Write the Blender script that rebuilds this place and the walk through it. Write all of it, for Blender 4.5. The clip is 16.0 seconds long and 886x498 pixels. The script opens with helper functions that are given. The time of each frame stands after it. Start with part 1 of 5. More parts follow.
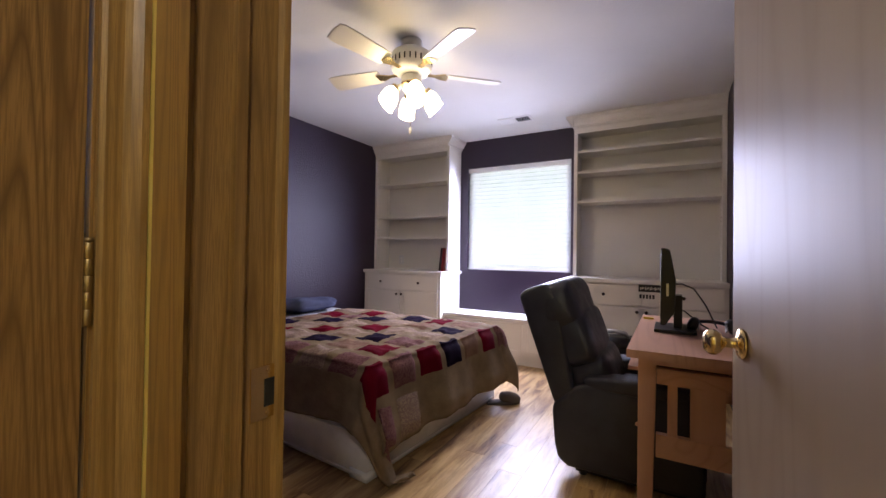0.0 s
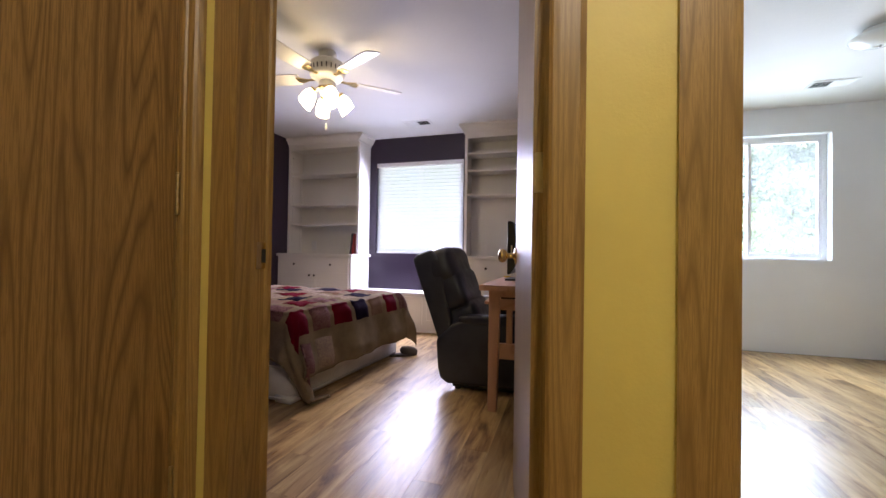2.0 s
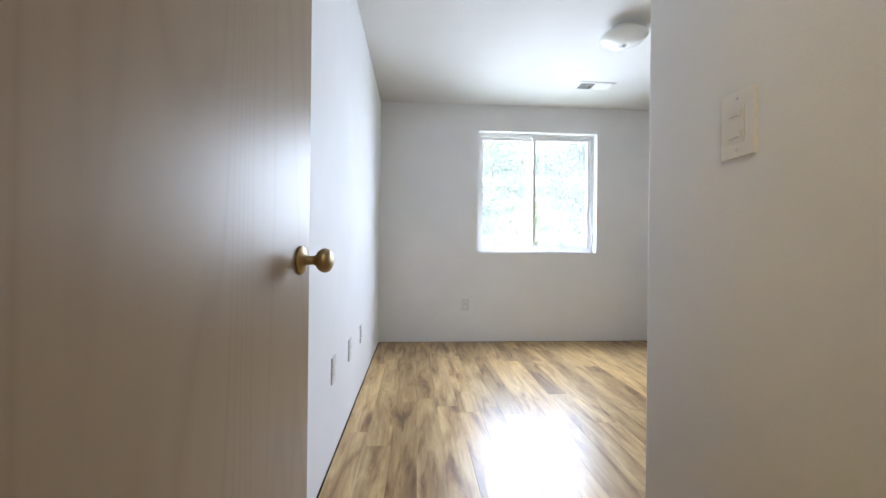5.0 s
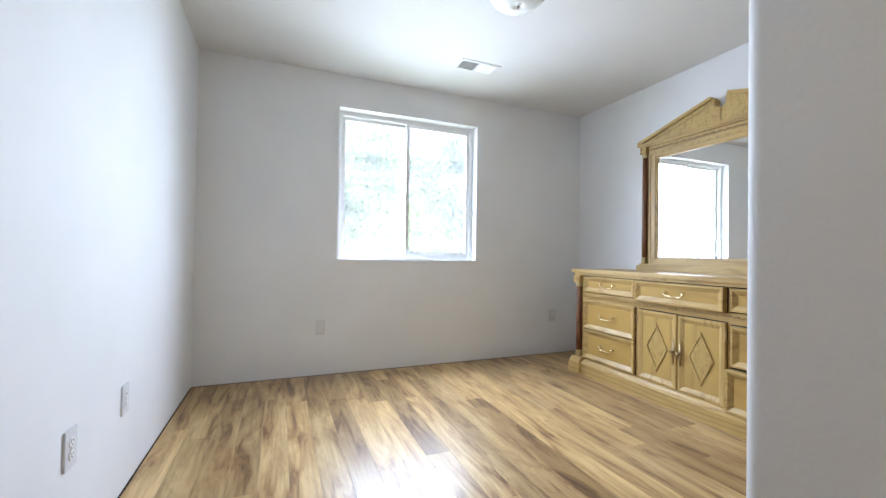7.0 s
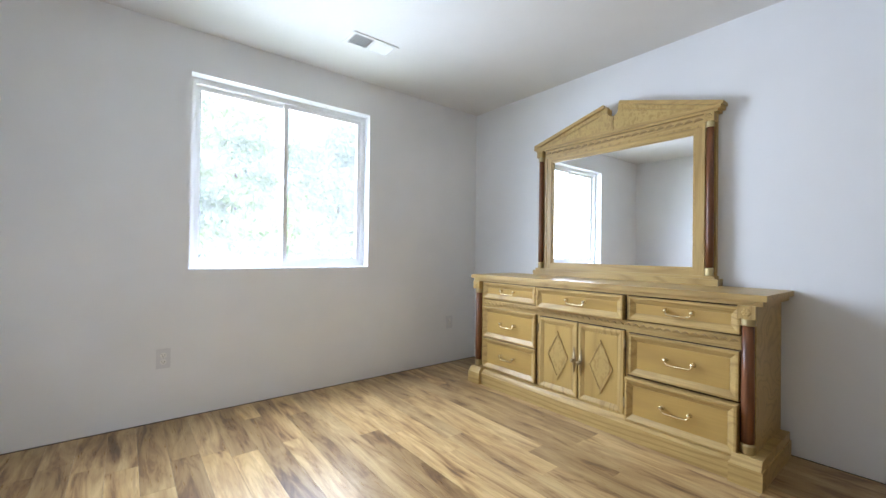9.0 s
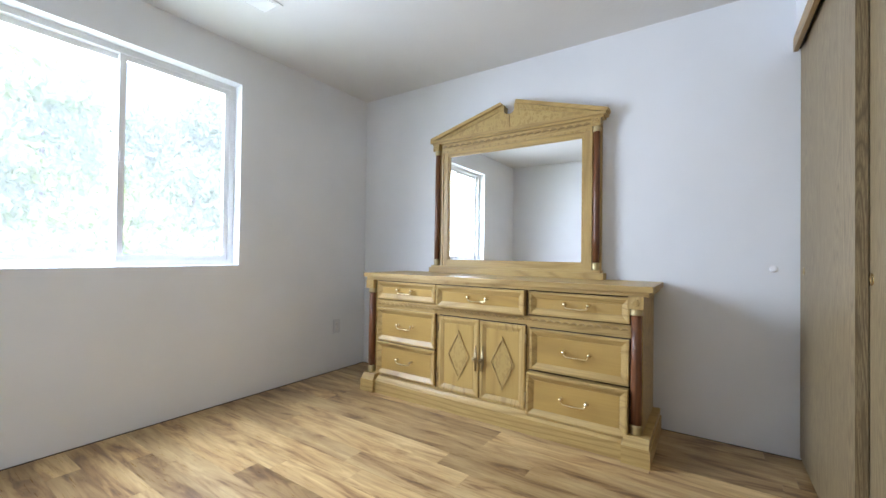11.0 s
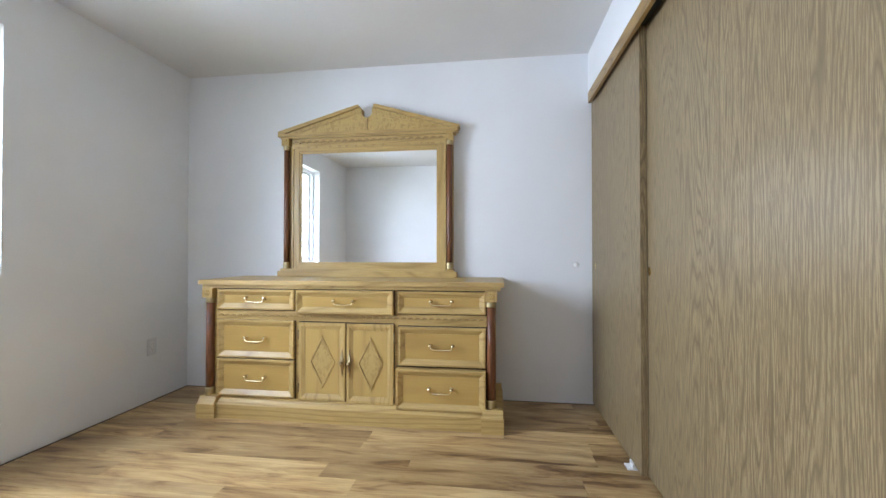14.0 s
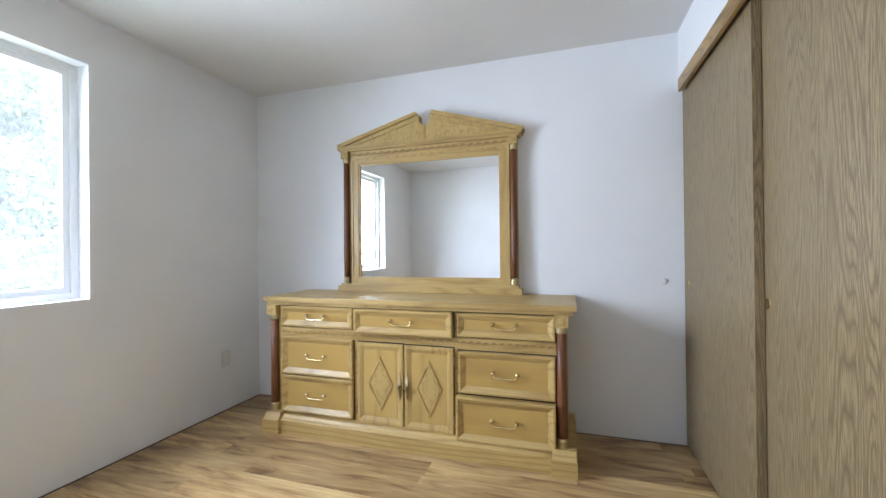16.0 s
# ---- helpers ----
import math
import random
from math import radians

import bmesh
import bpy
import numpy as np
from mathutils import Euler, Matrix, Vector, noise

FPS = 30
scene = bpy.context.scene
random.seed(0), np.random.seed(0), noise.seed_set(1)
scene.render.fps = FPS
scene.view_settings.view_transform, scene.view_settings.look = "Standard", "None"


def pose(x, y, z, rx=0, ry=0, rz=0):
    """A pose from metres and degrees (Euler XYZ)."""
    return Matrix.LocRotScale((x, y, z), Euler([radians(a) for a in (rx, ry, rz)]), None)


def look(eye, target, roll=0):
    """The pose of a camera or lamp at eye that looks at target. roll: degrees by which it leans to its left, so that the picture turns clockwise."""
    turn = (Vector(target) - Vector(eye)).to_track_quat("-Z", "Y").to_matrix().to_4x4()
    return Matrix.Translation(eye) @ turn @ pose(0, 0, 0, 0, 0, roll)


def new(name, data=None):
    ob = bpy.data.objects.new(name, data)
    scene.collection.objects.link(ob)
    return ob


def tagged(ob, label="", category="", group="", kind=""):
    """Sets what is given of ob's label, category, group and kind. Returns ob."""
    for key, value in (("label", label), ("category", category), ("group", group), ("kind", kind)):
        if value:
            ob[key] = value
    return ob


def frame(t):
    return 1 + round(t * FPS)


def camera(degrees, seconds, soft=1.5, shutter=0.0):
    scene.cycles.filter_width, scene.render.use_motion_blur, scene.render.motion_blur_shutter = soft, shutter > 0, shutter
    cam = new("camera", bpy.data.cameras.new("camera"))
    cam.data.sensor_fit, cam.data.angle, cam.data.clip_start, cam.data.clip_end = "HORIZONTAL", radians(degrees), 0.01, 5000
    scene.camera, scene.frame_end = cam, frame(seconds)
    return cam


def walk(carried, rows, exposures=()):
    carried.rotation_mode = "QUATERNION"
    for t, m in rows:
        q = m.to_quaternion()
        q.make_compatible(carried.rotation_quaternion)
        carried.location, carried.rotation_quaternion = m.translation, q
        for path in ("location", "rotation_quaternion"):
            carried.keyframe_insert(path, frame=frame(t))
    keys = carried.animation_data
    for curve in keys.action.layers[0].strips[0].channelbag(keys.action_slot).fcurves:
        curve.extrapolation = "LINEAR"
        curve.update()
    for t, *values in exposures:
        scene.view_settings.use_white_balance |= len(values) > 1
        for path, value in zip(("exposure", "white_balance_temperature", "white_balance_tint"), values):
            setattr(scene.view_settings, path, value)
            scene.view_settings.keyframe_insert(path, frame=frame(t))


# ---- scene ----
cam = camera(96.0, 16.0)
EV = 1.7          # exposure in stops
PATH = [
    (0, (0.145, 0.048, 1.102), (-0.846, 1.785, 1.127), 0.8),
    (0.5, (0.221, -0.115, 1.083), (-0.726, 1.647, 1.108), 0.8),
    (1, (0.288, -0.270, 1.034), (-0.572, 1.535, 1.062), 0.7),
    (1.5, (0.371, -0.423, 0.970), (-0.371, 1.434, 0.997), 0.8),
    (2, (0.466, -0.501, 0.921), (-0.122, 1.41, 0.948), 0.9),
    (2.5, (0.594, -0.506, 0.9), (0.159, 1.446, 0.924), 0.8),
    (3, (0.72, -0.472, 0.902), (0.405, 1.503, 0.915), 0.8),
    (3.5, (0.823, -0.372, 0.894), (0.609, 1.616, 0.908), 0.7),
    (4, (0.906, -0.201, 0.908), (0.798, 1.796, 0.912), 0.8),
    (4.2, (0.940, -0.128, 0.912), (0.872, 1.870, 0.918), 0.8),
    (6.3, (1.163, 0.728, 1.007), (1.69, 2.657, 0.99), 0.9),
    (6.5, (1.197, 0.797, 0.981), (1.782, 2.71, 0.984), 1.0),
    (7, (1.236, 0.939, 0.974), (1.989, 2.792, 1.001), 0.9),
    (7.5, (1.290, 1.034, 1.019), (2.188, 2.821, 1.037), 0.9),
    (8, (1.339, 1.117, 1.045), (2.361, 2.836, 1.062), 0.9),
    (10.5, (1.359, 1.528, 1.029), (2.912, 2.789, 1.049), 0.7),
    (11, (1.414, 1.567, 1.014), (3.075, 2.68, 1.04), 0.8),
    (11.5, (1.424, 1.631, 1.022), (3.218, 2.516, 1.049), 0.8),
    (12, (1.379, 1.691, 1.029), (3.266, 2.353, 1.06), 0.7),
    (12.5, (1.315, 1.731, 1.034), (3.251, 2.231, 1.07), 0.5),
    (13, (1.271, 1.766, 1.031), (3.234, 2.144, 1.064), 0.3),
    (13.5, (1.249, 1.803, 1.028), (3.226, 2.104, 1.057), 0.1),
    (14, (1.249, 1.849, 1.035), (3.232, 2.108, 1.059), -0.0),
    (14.5, (1.28, 1.873, 1.051), (3.263, 2.126, 1.075), -0.0),
    (15, (1.346, 1.867, 1.098), (3.328, 2.137, 1.113), -0.2),
    (15.5, (1.411, 1.861, 1.131), (3.371, 2.261, 1.136), -0.6),
    (16, (1.456, 1.831, 1.157), (3.364, 2.433, 1.165), -0.6),
]
walk(cam, [(t, look(eye, target, roll)) for t, eye, target, roll in PATH], [(0, EV), (16, EV)])

# ---- world, sun, lamps ----
world = bpy.data.worlds.new("sky")
scene.world = world
world.use_nodes = True
wn = world.node_tree
sky = wn.nodes.new("ShaderNodeTexSky")
sky.sky_type, sky.sun_disc = "NISHITA", False
sky.sun_elevation, sky.sun_rotation = radians(48), radians(200)
sky.dust_density, sky.air_density = 3.0, 1.0
wn.links.new(sky.outputs[0], wn.nodes["Background"].inputs[0])
wn.nodes["Background"].inputs[1].default_value = 0.15

sun = new("sun", bpy.data.lights.new("sun", "SUN"))
sun.data.energy, sun.data.angle, sun.data.color = 5.0, radians(0.6), (1.0, 0.95, 0.86)
sun.matrix_world = look((0, 0, 0), (-math.sin(radians(200)) * math.cos(radians(48)), -math.cos(radians(200)) * math.cos(radians(48)), -math.sin(radians(48))))


def area(name, m, w, h, power, colour, spread=168.0):
    lamp = new(name, bpy.data.lights.new(name, "AREA"))
    lamp.data.shape, lamp.data.size, lamp.data.size_y = "RECTANGLE", w, h
    lamp.data.energy, lamp.data.color, lamp.data.spread = power, colour, radians(spread)
    lamp.matrix_world = m
    return lamp


def bulb(name, at, power, radius, colour):
    lamp = new(name, bpy.data.lights.new(name, "POINT"))
    lamp.data.energy, lamp.data.shadow_soft_size, lamp.data.color = power, radius, colour
    lamp.location = at
    return lamp


# daylight in the two window openings: strips leaning down as the sky's light falls, one leaning up for the light off the lawn
def daylight(name, x, y, z0, z1, width, power, colour, count=6, lean=25.0, spread=168.0):
    h = (z1 - z0) / count
    for i in range(count):
        z = z0 + h * (i + 0.5)
        area(name, look((x, y, z), (x, y - 1.0, z - math.tan(radians(lean)))), width, h, power / count, colour, spread)


daylight("daylight_white_room", 2.285, 4.470, 0.925, 2.16, 1.26, 29.0, (0.755, 0.875, 1.11), 6, 18.0, 145.0)
daylight("lawn_light_white_room", 2.285, 4.475, 0.925, 2.16, 1.26, 2.2, (0.84, 1.0, 0.84), 6, -25.0, 160.0)
daylight("daylight_bedroom", -1.345, 4.240, 0.945, 2.09, 1.15, 23.5, (0.79, 0.80, 1.17), 6, 30.0, 164.0)
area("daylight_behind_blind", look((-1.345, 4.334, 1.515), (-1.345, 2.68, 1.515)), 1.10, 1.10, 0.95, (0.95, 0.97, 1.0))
FAN = (-1.27, 2.10)
# position of an added, unseen light that brightens the hall and passage walls
HALL_FILL_AT = (0.72, -0.80)
bulb("fan_bulb", (FAN[0], FAN[1], 1.88), 2.0, 0.05, (1.0, 0.74, 0.42))
bulb("hall_bulb", (*HALL_FILL_AT, 2.26), 7.2, 0.08, (1.0, 0.93, 0.82))

# ---- materials ----
def mat(name, colour, rough=0.5, metal=0.0, **more):
    m = bpy.data.materials.new(name)
    m.use_nodes = True
    b = m.node_tree.nodes["Principled BSDF"]
    b.inputs["Base Color"].default_value = (*colour, 1)
    b.inputs["Roughness"].default_value = rough
    b.inputs["Metallic"].default_value = metal
    for key, value in more.items():
        b.inputs[key.replace("_", " ")].default_value = value
    return m


def node(m, kind, **values):
    n = m.node_tree.nodes.new(kind)
    for key, value in values.items():
        n.inputs[key].default_value = value
    return n


def link(m, a, b):
    m.node_tree.links.new(a, b)


def coords(m, scale=(1, 1, 1), turn=(0, 0, 0), shift=None):
    tc = node(m, "ShaderNodeTexCoord")
    mp = node(m, "ShaderNodeMapping", Scale=scale, Rotation=turn)
    link(m, tc.outputs["Object"], mp.inputs["Vector"])
    if shift:
        add = node(m, "ShaderNodeVectorMath")
        link(m, mp.outputs[0], add.inputs[0])
        link(m, shift, add.inputs[1])
        return add.outputs[0]
    return mp.outputs[0]


def noise_at(m, vector, scale, detail=4, rough=0.55, distort=0.0):
    n = node(m, "ShaderNodeTexNoise", Scale=scale, Detail=detail, Roughness=rough, Distortion=distort)
    link(m, vector, n.inputs["Vector"])
    return n.outputs["Fac"]


def ramp(m, fac, stops):
    r = node(m, "ShaderNodeValToRGB")
    els = r.color_ramp.elements
    while len(els) < len(stops):
        els.new(0.5)
    for e, (at, c) in zip(els, stops):
        e.position, e.color = at, (*c, 1) if len(c) == 3 else c
    link(m, fac, r.inputs["Fac"])
    return r.outputs["Color"]


def mixed(m, fac, a, b, kind="MIX"):
    n = node(m, "ShaderNodeMix")
    n.data_type, n.blend_type = "RGBA", kind
    ins = [n.inputs[0], n.inputs[6], n.inputs[7]]
    for socket, value in zip(ins, (fac, a, b)):
        if hasattr(value, "is_output"):
            link(m, value, socket)
        elif isinstance(value, tuple):
            socket.default_value = (*value, 1)
        else:
            socket.default_value = value
    return n.outputs[2]


def bump(m, height, strength=0.2, distance=0.002):
    b = node(m, "ShaderNodeBump", Strength=strength, Distance=distance)
    link(m, height, b.inputs["Height"])
    link(m, b.outputs[0], m.node_tree.nodes["Principled BSDF"].inputs["Normal"])


def base(m, colour):
    link(m, colour, m.node_tree.nodes["Principled BSDF"].inputs["Base Color"])


def rough(m, value):
    link(m, value, m.node_tree.nodes["Principled BSDF"].inputs["Roughness"])


def plaster(name, colour, shine, grain=140.0, strength=0.25, depth=0.0015):
    """Painted wallboard with an orange-peel spray texture."""
    m = mat(name, colour, shine)
    v = coords(m)
    blotch = noise_at(m, v, 1.3, 3)
    dark = tuple(c * 0.93 for c in colour)
    base(m, ramp(m, blotch, [(0.3, dark), (0.7, colour)]))
    bump(m, noise_at(m, v, grain, 3), strength, depth)
    return m


def timber(name, light, dark, shine, along="z", grain=1.0, contrast=1.0, pore=0.35, rings_n=46.0, depth=0.15, stretch=0.08, band=(0.09, 0.22)):
    """Wood: flowing growth-ring figure plus fine pores, lengthways along one axis."""
    m = mat(name, light, shine)
    long = {"x": (0.12, 1, 1), "y": (1, 0.12, 1), "z": (1, 1, stretch)}[along]
    info = node(m, "ShaderNodeObjectInfo")
    sep = node(m, "ShaderNodeCombineXYZ")
    mul = node(m, "ShaderNodeMath", **{})
    mul.operation = "MULTIPLY"
    link(m, info.outputs["Random"], mul.inputs[0])
    mul.inputs[1].default_value = 31.0
    for i in range(3):
        link(m, mul.outputs[0], sep.inputs[i])
    v = coords(m, long, (0, 0, 0), sep.outputs[0])
    figure = noise_at(m, v, 2.6 * grain, 2, 0.45, 0.25)
    rings = node(m, "ShaderNodeMath")
    rings.operation = "MULTIPLY"
    link(m, figure, rings.inputs[0])
    rings.inputs[1].default_value = rings_n
    frac = node(m, "ShaderNodeMath")
    frac.operation = "PINGPONG"
    link(m, rings.outputs[0], frac.inputs[0])
    frac.inputs[1].default_value = 0.5
    fine = tuple(c if c != 1 else 1 for c in long)
    streaks = noise_at(m, coords(m, tuple(0.035 if c < 1 else 1 for c in fine), (0, 0, 0), sep.outputs[0]), 210 * grain, 3, 0.6)
    broad = noise_at(m, coords(m, tuple(0.2 if c < 1 else 1 for c in fine), (0, 0, 0), sep.outputs[0]), 5, 3)
    k = contrast
    mid = tuple(a + (b - a) * 0.5 * k for a, b in zip(light, dark))
    low = tuple(a + (b - a) * k for a, b in zip(light, dark))
    c1 = ramp(m, frac.outputs[0], [(0.0, low), (band[0], mid), (band[1], light), (0.5, light)])
    c2 = mixed(m, ramp(m, streaks, [(0.40, (pore, pore, pore)), (0.56, (0, 0, 0))]), c1, low)
    c3 = mixed(m, ramp(m, broad, [(0.3, (0, 0, 0)), (0.75, (0.45, 0.45, 0.45))]), c2, mid)
    base(m, c3)
    bump(m, streaks, depth, 0.0008)
    return m


def cloth(name, colour, scale=900.0, shade=0.75, strength=0.4):
    m = mat(name, colour, 0.9)
    m.node_tree.nodes["Principled BSDF"].inputs["Specular IOR Level"].default_value = 0.03
    v = coords(m)
    base(m, ramp(m, noise_at(m, v, 9, 4), [(0.3, tuple(c * shade for c in colour)), (0.7, colour)]))
    bump(m, noise_at(m, v, scale, 2), strength, 0.0015)
    return m


WHITE_WALL = plaster("white wall paint", (0.845, 0.86, 0.88), 0.68)
WHITE_WALL.node_tree.nodes["Principled BSDF"].inputs["Specular IOR Level"].default_value = 0.25
CEILING = plaster("ceiling paint", (0.76, 0.755, 0.74), 0.8, 42.0, 0.7, 0.0022)
PURPLE = plaster("plum wall paint", (0.024, 0.0125, 0.031), 0.44, 62.0, 1.0, 0.005)
YELLOW = plaster("mustard wall paint", (0.67, 0.55, 0.175), 0.5)
OAK = timber("varnished oak", (0.325, 0.19, 0.068), (0.11, 0.058, 0.02), 0.42, "z", 2.2, 0.95, 0.6, 44.0, 0.15, 0.06, (0.13, 0.32))
OAK_TRIM = timber("varnished oak trim", (0.345, 0.21, 0.072), (0.165, 0.093, 0.031), 0.40, "z", 3.2, 0.85, 0.6, 30.0, 0.15, 0.03, (0.14, 0.32))
FIELD = timber("amber maple veneer", (0.51, 0.33, 0.10), (0.33, 0.20, 0.06), 0.28, "y", 0.7, 0.7, 0.2, 10.0)
FIELD_UP = timber("amber maple veneer upright", (0.53, 0.36, 0.12), (0.35, 0.22, 0.07), 0.28, "z", 0.9, 0.7, 0.2, 10.0)
OAK_H = timber("varnished oak lengthways", (0.37, 0.235, 0.082), (0.17, 0.10, 0.034), 0.38, "x")
CLOSET = timber("closet oak laminate", (0.33, 0.25, 0.135), (0.15, 0.105, 0.055), 0.42, "z", 2.6, 1.05, 0.9, 40.0, 0.2, 0.06, (0.12, 0.30))
SLAB = timber("birch door veneer", (0.36, 0.28, 0.195), (0.27, 0.195, 0.13), 0.40, contrast=0.35, pore=0.12, rings_n=20.0)
SLAB.node_tree.nodes["Principled BSDF"].inputs["Specular IOR Level"].default_value = 0.15
CABINET = plaster("white cabinet paint", (0.80, 0.78, 0.745), 0.4, 40.0, 0.04)
HONEY = timber("honey maple veneer", (0.545, 0.38, 0.142), (0.29, 0.175, 0.055), 0.38, "y", 1.0, 0.75, 0.45, 18.0)
HONEY_UP = timber("honey maple upright", (0.545, 0.38, 0.142), (0.29, 0.175, 0.055), 0.38, "z", 1.0, 0.75, 0.45, 18.0)
BURL = timber("burl maple veneer", (0.52, 0.37, 0.135), (0.34, 0.215, 0.065), 0.36, "z", 14.0, 0.8, 0.05, 3.0, 0.15, 0.7, (0.2, 0.42))
COLUMN = timber("red-brown turned wood", (0.20, 0.075, 0.03), (0.10, 0.035, 0.015), 0.35)
PINK_PINE = timber("pink-stained pine", (0.70, 0.41, 0.28), (0.56, 0.29, 0.185), 0.45, "z", 0.8, 0.7, 0.2, 16.0)
PINK_PINE_Y = timber("pink-stained pine board", (0.70, 0.41, 0.28), (0.56, 0.29, 0.185), 0.38, "y", 0.8, 0.7, 0.2, 16.0)
BRASS = mat("polished brass", (0.80, 0.63, 0.34), 0.2, 1.0)
PALE_BRASS = mat("pale worn brass", (0.82, 0.72, 0.48), 0.22, 1.0)
# honey maple darkened in its colour to paint the shade of the carving
CARVED_SHADE = mat("maple darkened for carving shade", (0.33, 0.215, 0.075), 0.45)
COLLAR = mat("dull gold collar", (0.55, 0.46, 0.26), 0.42, 0.9)
# near-black brown that paints the shade between the dresser's fronts
GAP_SHADE = mat("drawer gap shade", (0.03, 0.018, 0.009), 0.8)
OLD_BRASS = mat("antique brass", (0.40, 0.31, 0.18), 0.4, 1.0)
DARK_METAL = mat("dark bronze knob", (0.06, 0.05, 0.045), 0.35, 0.8)
STEEL = mat("brushed steel", (0.6, 0.6, 0.6), 0.3, 1.0)
BLACK = mat("black plastic", (0.012, 0.012, 0.013), 0.35)
VINYL = mat("white vinyl", (0.82, 0.82, 0.82), 0.35)
SOCKET = mat("white socket plastic", (0.70, 0.71, 0.74), 0.4)
PLATE = mat("ivory plastic plate", (0.78, 0.75, 0.68), 0.35)
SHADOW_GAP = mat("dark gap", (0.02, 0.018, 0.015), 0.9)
MIRROR = mat("silvered glass", (0.93, 0.94, 0.94), 0.0, 1.0)
GLASS = mat("window glass with glare veil", (1, 1, 1), 0.0, 0.0)
clear = node(GLASS, "ShaderNodeBsdfTransparent", Color=(0.97, 0.98, 0.98, 1))
sheen = node(GLASS, "ShaderNodeBsdfGlossy", Roughness=0.02)
# pale veil mixed into clean panes to imitate glare over the bright view
glare = node(GLASS, "ShaderNodeBsdfTranslucent", Color=(0.92, 0.92, 0.95, 1))
pane_mix = node(GLASS, "ShaderNodeMixShader", Fac=0.05)
glare_mix = node(GLASS, "ShaderNodeMixShader", Fac=0.022)
link(GLASS, clear.outputs[0], pane_mix.inputs[1])
link(GLASS, sheen.outputs[0], pane_mix.inputs[2])
link(GLASS, pane_mix.outputs[0], glare_mix.inputs[1])
link(GLASS, glare.outputs[0], glare_mix.inputs[2])
link(GLASS, glare_mix.outputs[0], GLASS.node_tree.nodes["Material Output"].inputs[0])


def laminate():
    """Printed floor plank: pale sapwood and dark heartwood streaks lengthways, another for each plank."""
    m = mat("laminate plank", (0.4, 0.25, 0.12), 0.24, 0.0, Specular_IOR_Level=0.36)
    info = node(m, "ShaderNodeObjectInfo")
    mul = node(m, "ShaderNodeMath")
    mul.operation = "MULTIPLY"
    link(m, info.outputs["Random"], mul.inputs[0])
    mul.inputs[1].default_value = 57.0
    sep = node(m, "ShaderNodeCombineXYZ")
    for i in range(3):
        link(m, mul.outputs[0], sep.inputs[i])
    wide = noise_at(m, coords(m, (1, 0.16, 1), (0, 0, 0), sep.outputs[0]), 13.0, 4, 0.6, 0.7)
    line = noise_at(m, coords(m, (1, 0.05, 1), (0, 0, 0), sep.outputs[0]), 60.0, 4, 0.65)
    fine = noise_at(m, coords(m, (1, 0.03, 1), (0, 0, 0), sep.outputs[0]), 260.0, 2, 0.5)
    c = ramp(m, wide, [(0.30, (0.125, 0.066, 0.03)), (0.39, (0.27, 0.158, 0.068)), (0.47, (0.42, 0.275, 0.125)), (0.66, (0.59, 0.43, 0.215))])
    c = mixed(m, ramp(m, line, [(0.34, (0.40, 0.40, 0.40)), (0.52, (0, 0, 0))]), c, (0.22, 0.12, 0.055))
    tone = ramp(m, info.outputs["Random"], [(0.0, (0.72, 0.69, 0.66)), (0.5, (1.0, 1.0, 1.0)), (1.0, (1.2, 1.17, 1.10))])
    c = mixed(m, 1.0, c, tone, "MULTIPLY")
    base(m, c)
    rough(m, ramp(m, fine, [(0.3, (0.27, 0.27, 0.27)), (0.7, (0.37, 0.37, 0.37))]))
    bump(m, line, 0.06, 0.0006)
    return m


def leather():
    m = mat("black leather", (0.022, 0.024, 0.032), 0.42)
    v = coords(m)
    cells = node(m, "ShaderNodeTexVoronoi", Scale=320.0)
    link(m, v, cells.inputs["Vector"])
    base(m, ramp(m, noise_at(m, v, 7, 4), [(0.35, (0.022, 0.023, 0.031)), (0.7, (0.038, 0.041, 0.054))]))
    rough(m, ramp(m, noise_at(m, v, 14, 3), [(0.3, (0.34, 0.34, 0.34)), (0.7, (0.52, 0.52, 0.52))]))
    bump(m, cells.outputs["Distance"], 0.25, 0.001)
    return m


def printed(name, ground, motif, scale=70.0):
    """Cotton with a small all-over print."""
    m = mat(name, ground, 0.9, 0.0, Specular_IOR_Level=0.03)
    v = coords(m)
    spots = noise_at(m, v, scale, 3, 0.6, 1.2)
    base(m, ramp(m, spots, [(0.44, ground), (0.52, motif)]))
    bump(m, noise_at(m, v, 55, 3), 0.5, 0.004)
    return m


def glowing(name, colour, strength, skin):
    m = mat(name, skin, 0.3)
    b = m.node_tree.nodes["Principled BSDF"]
    b.inputs["Emission Color"].default_value = (*colour, 1)
    b.inputs["Emission Strength"].default_value = strength
    return m


def slat_stuff():
    """Thin white slat that lets part of the daylight through."""
    m = mat("white blind slat", (0.86, 0.86, 0.86), 0.45)
    tr = node(m, "ShaderNodeBsdfTranslucent", Color=(0.93, 0.94, 0.96, 1))
    mix = node(m, "ShaderNodeMixShader", Fac=0.85)
    link(m, m.node_tree.nodes["Principled BSDF"].outputs[0], mix.inputs[1])
    link(m, tr.outputs[0], mix.inputs[2])
    link(m, mix.outputs[0], m.node_tree.nodes["Material Output"].inputs[0])
    return m


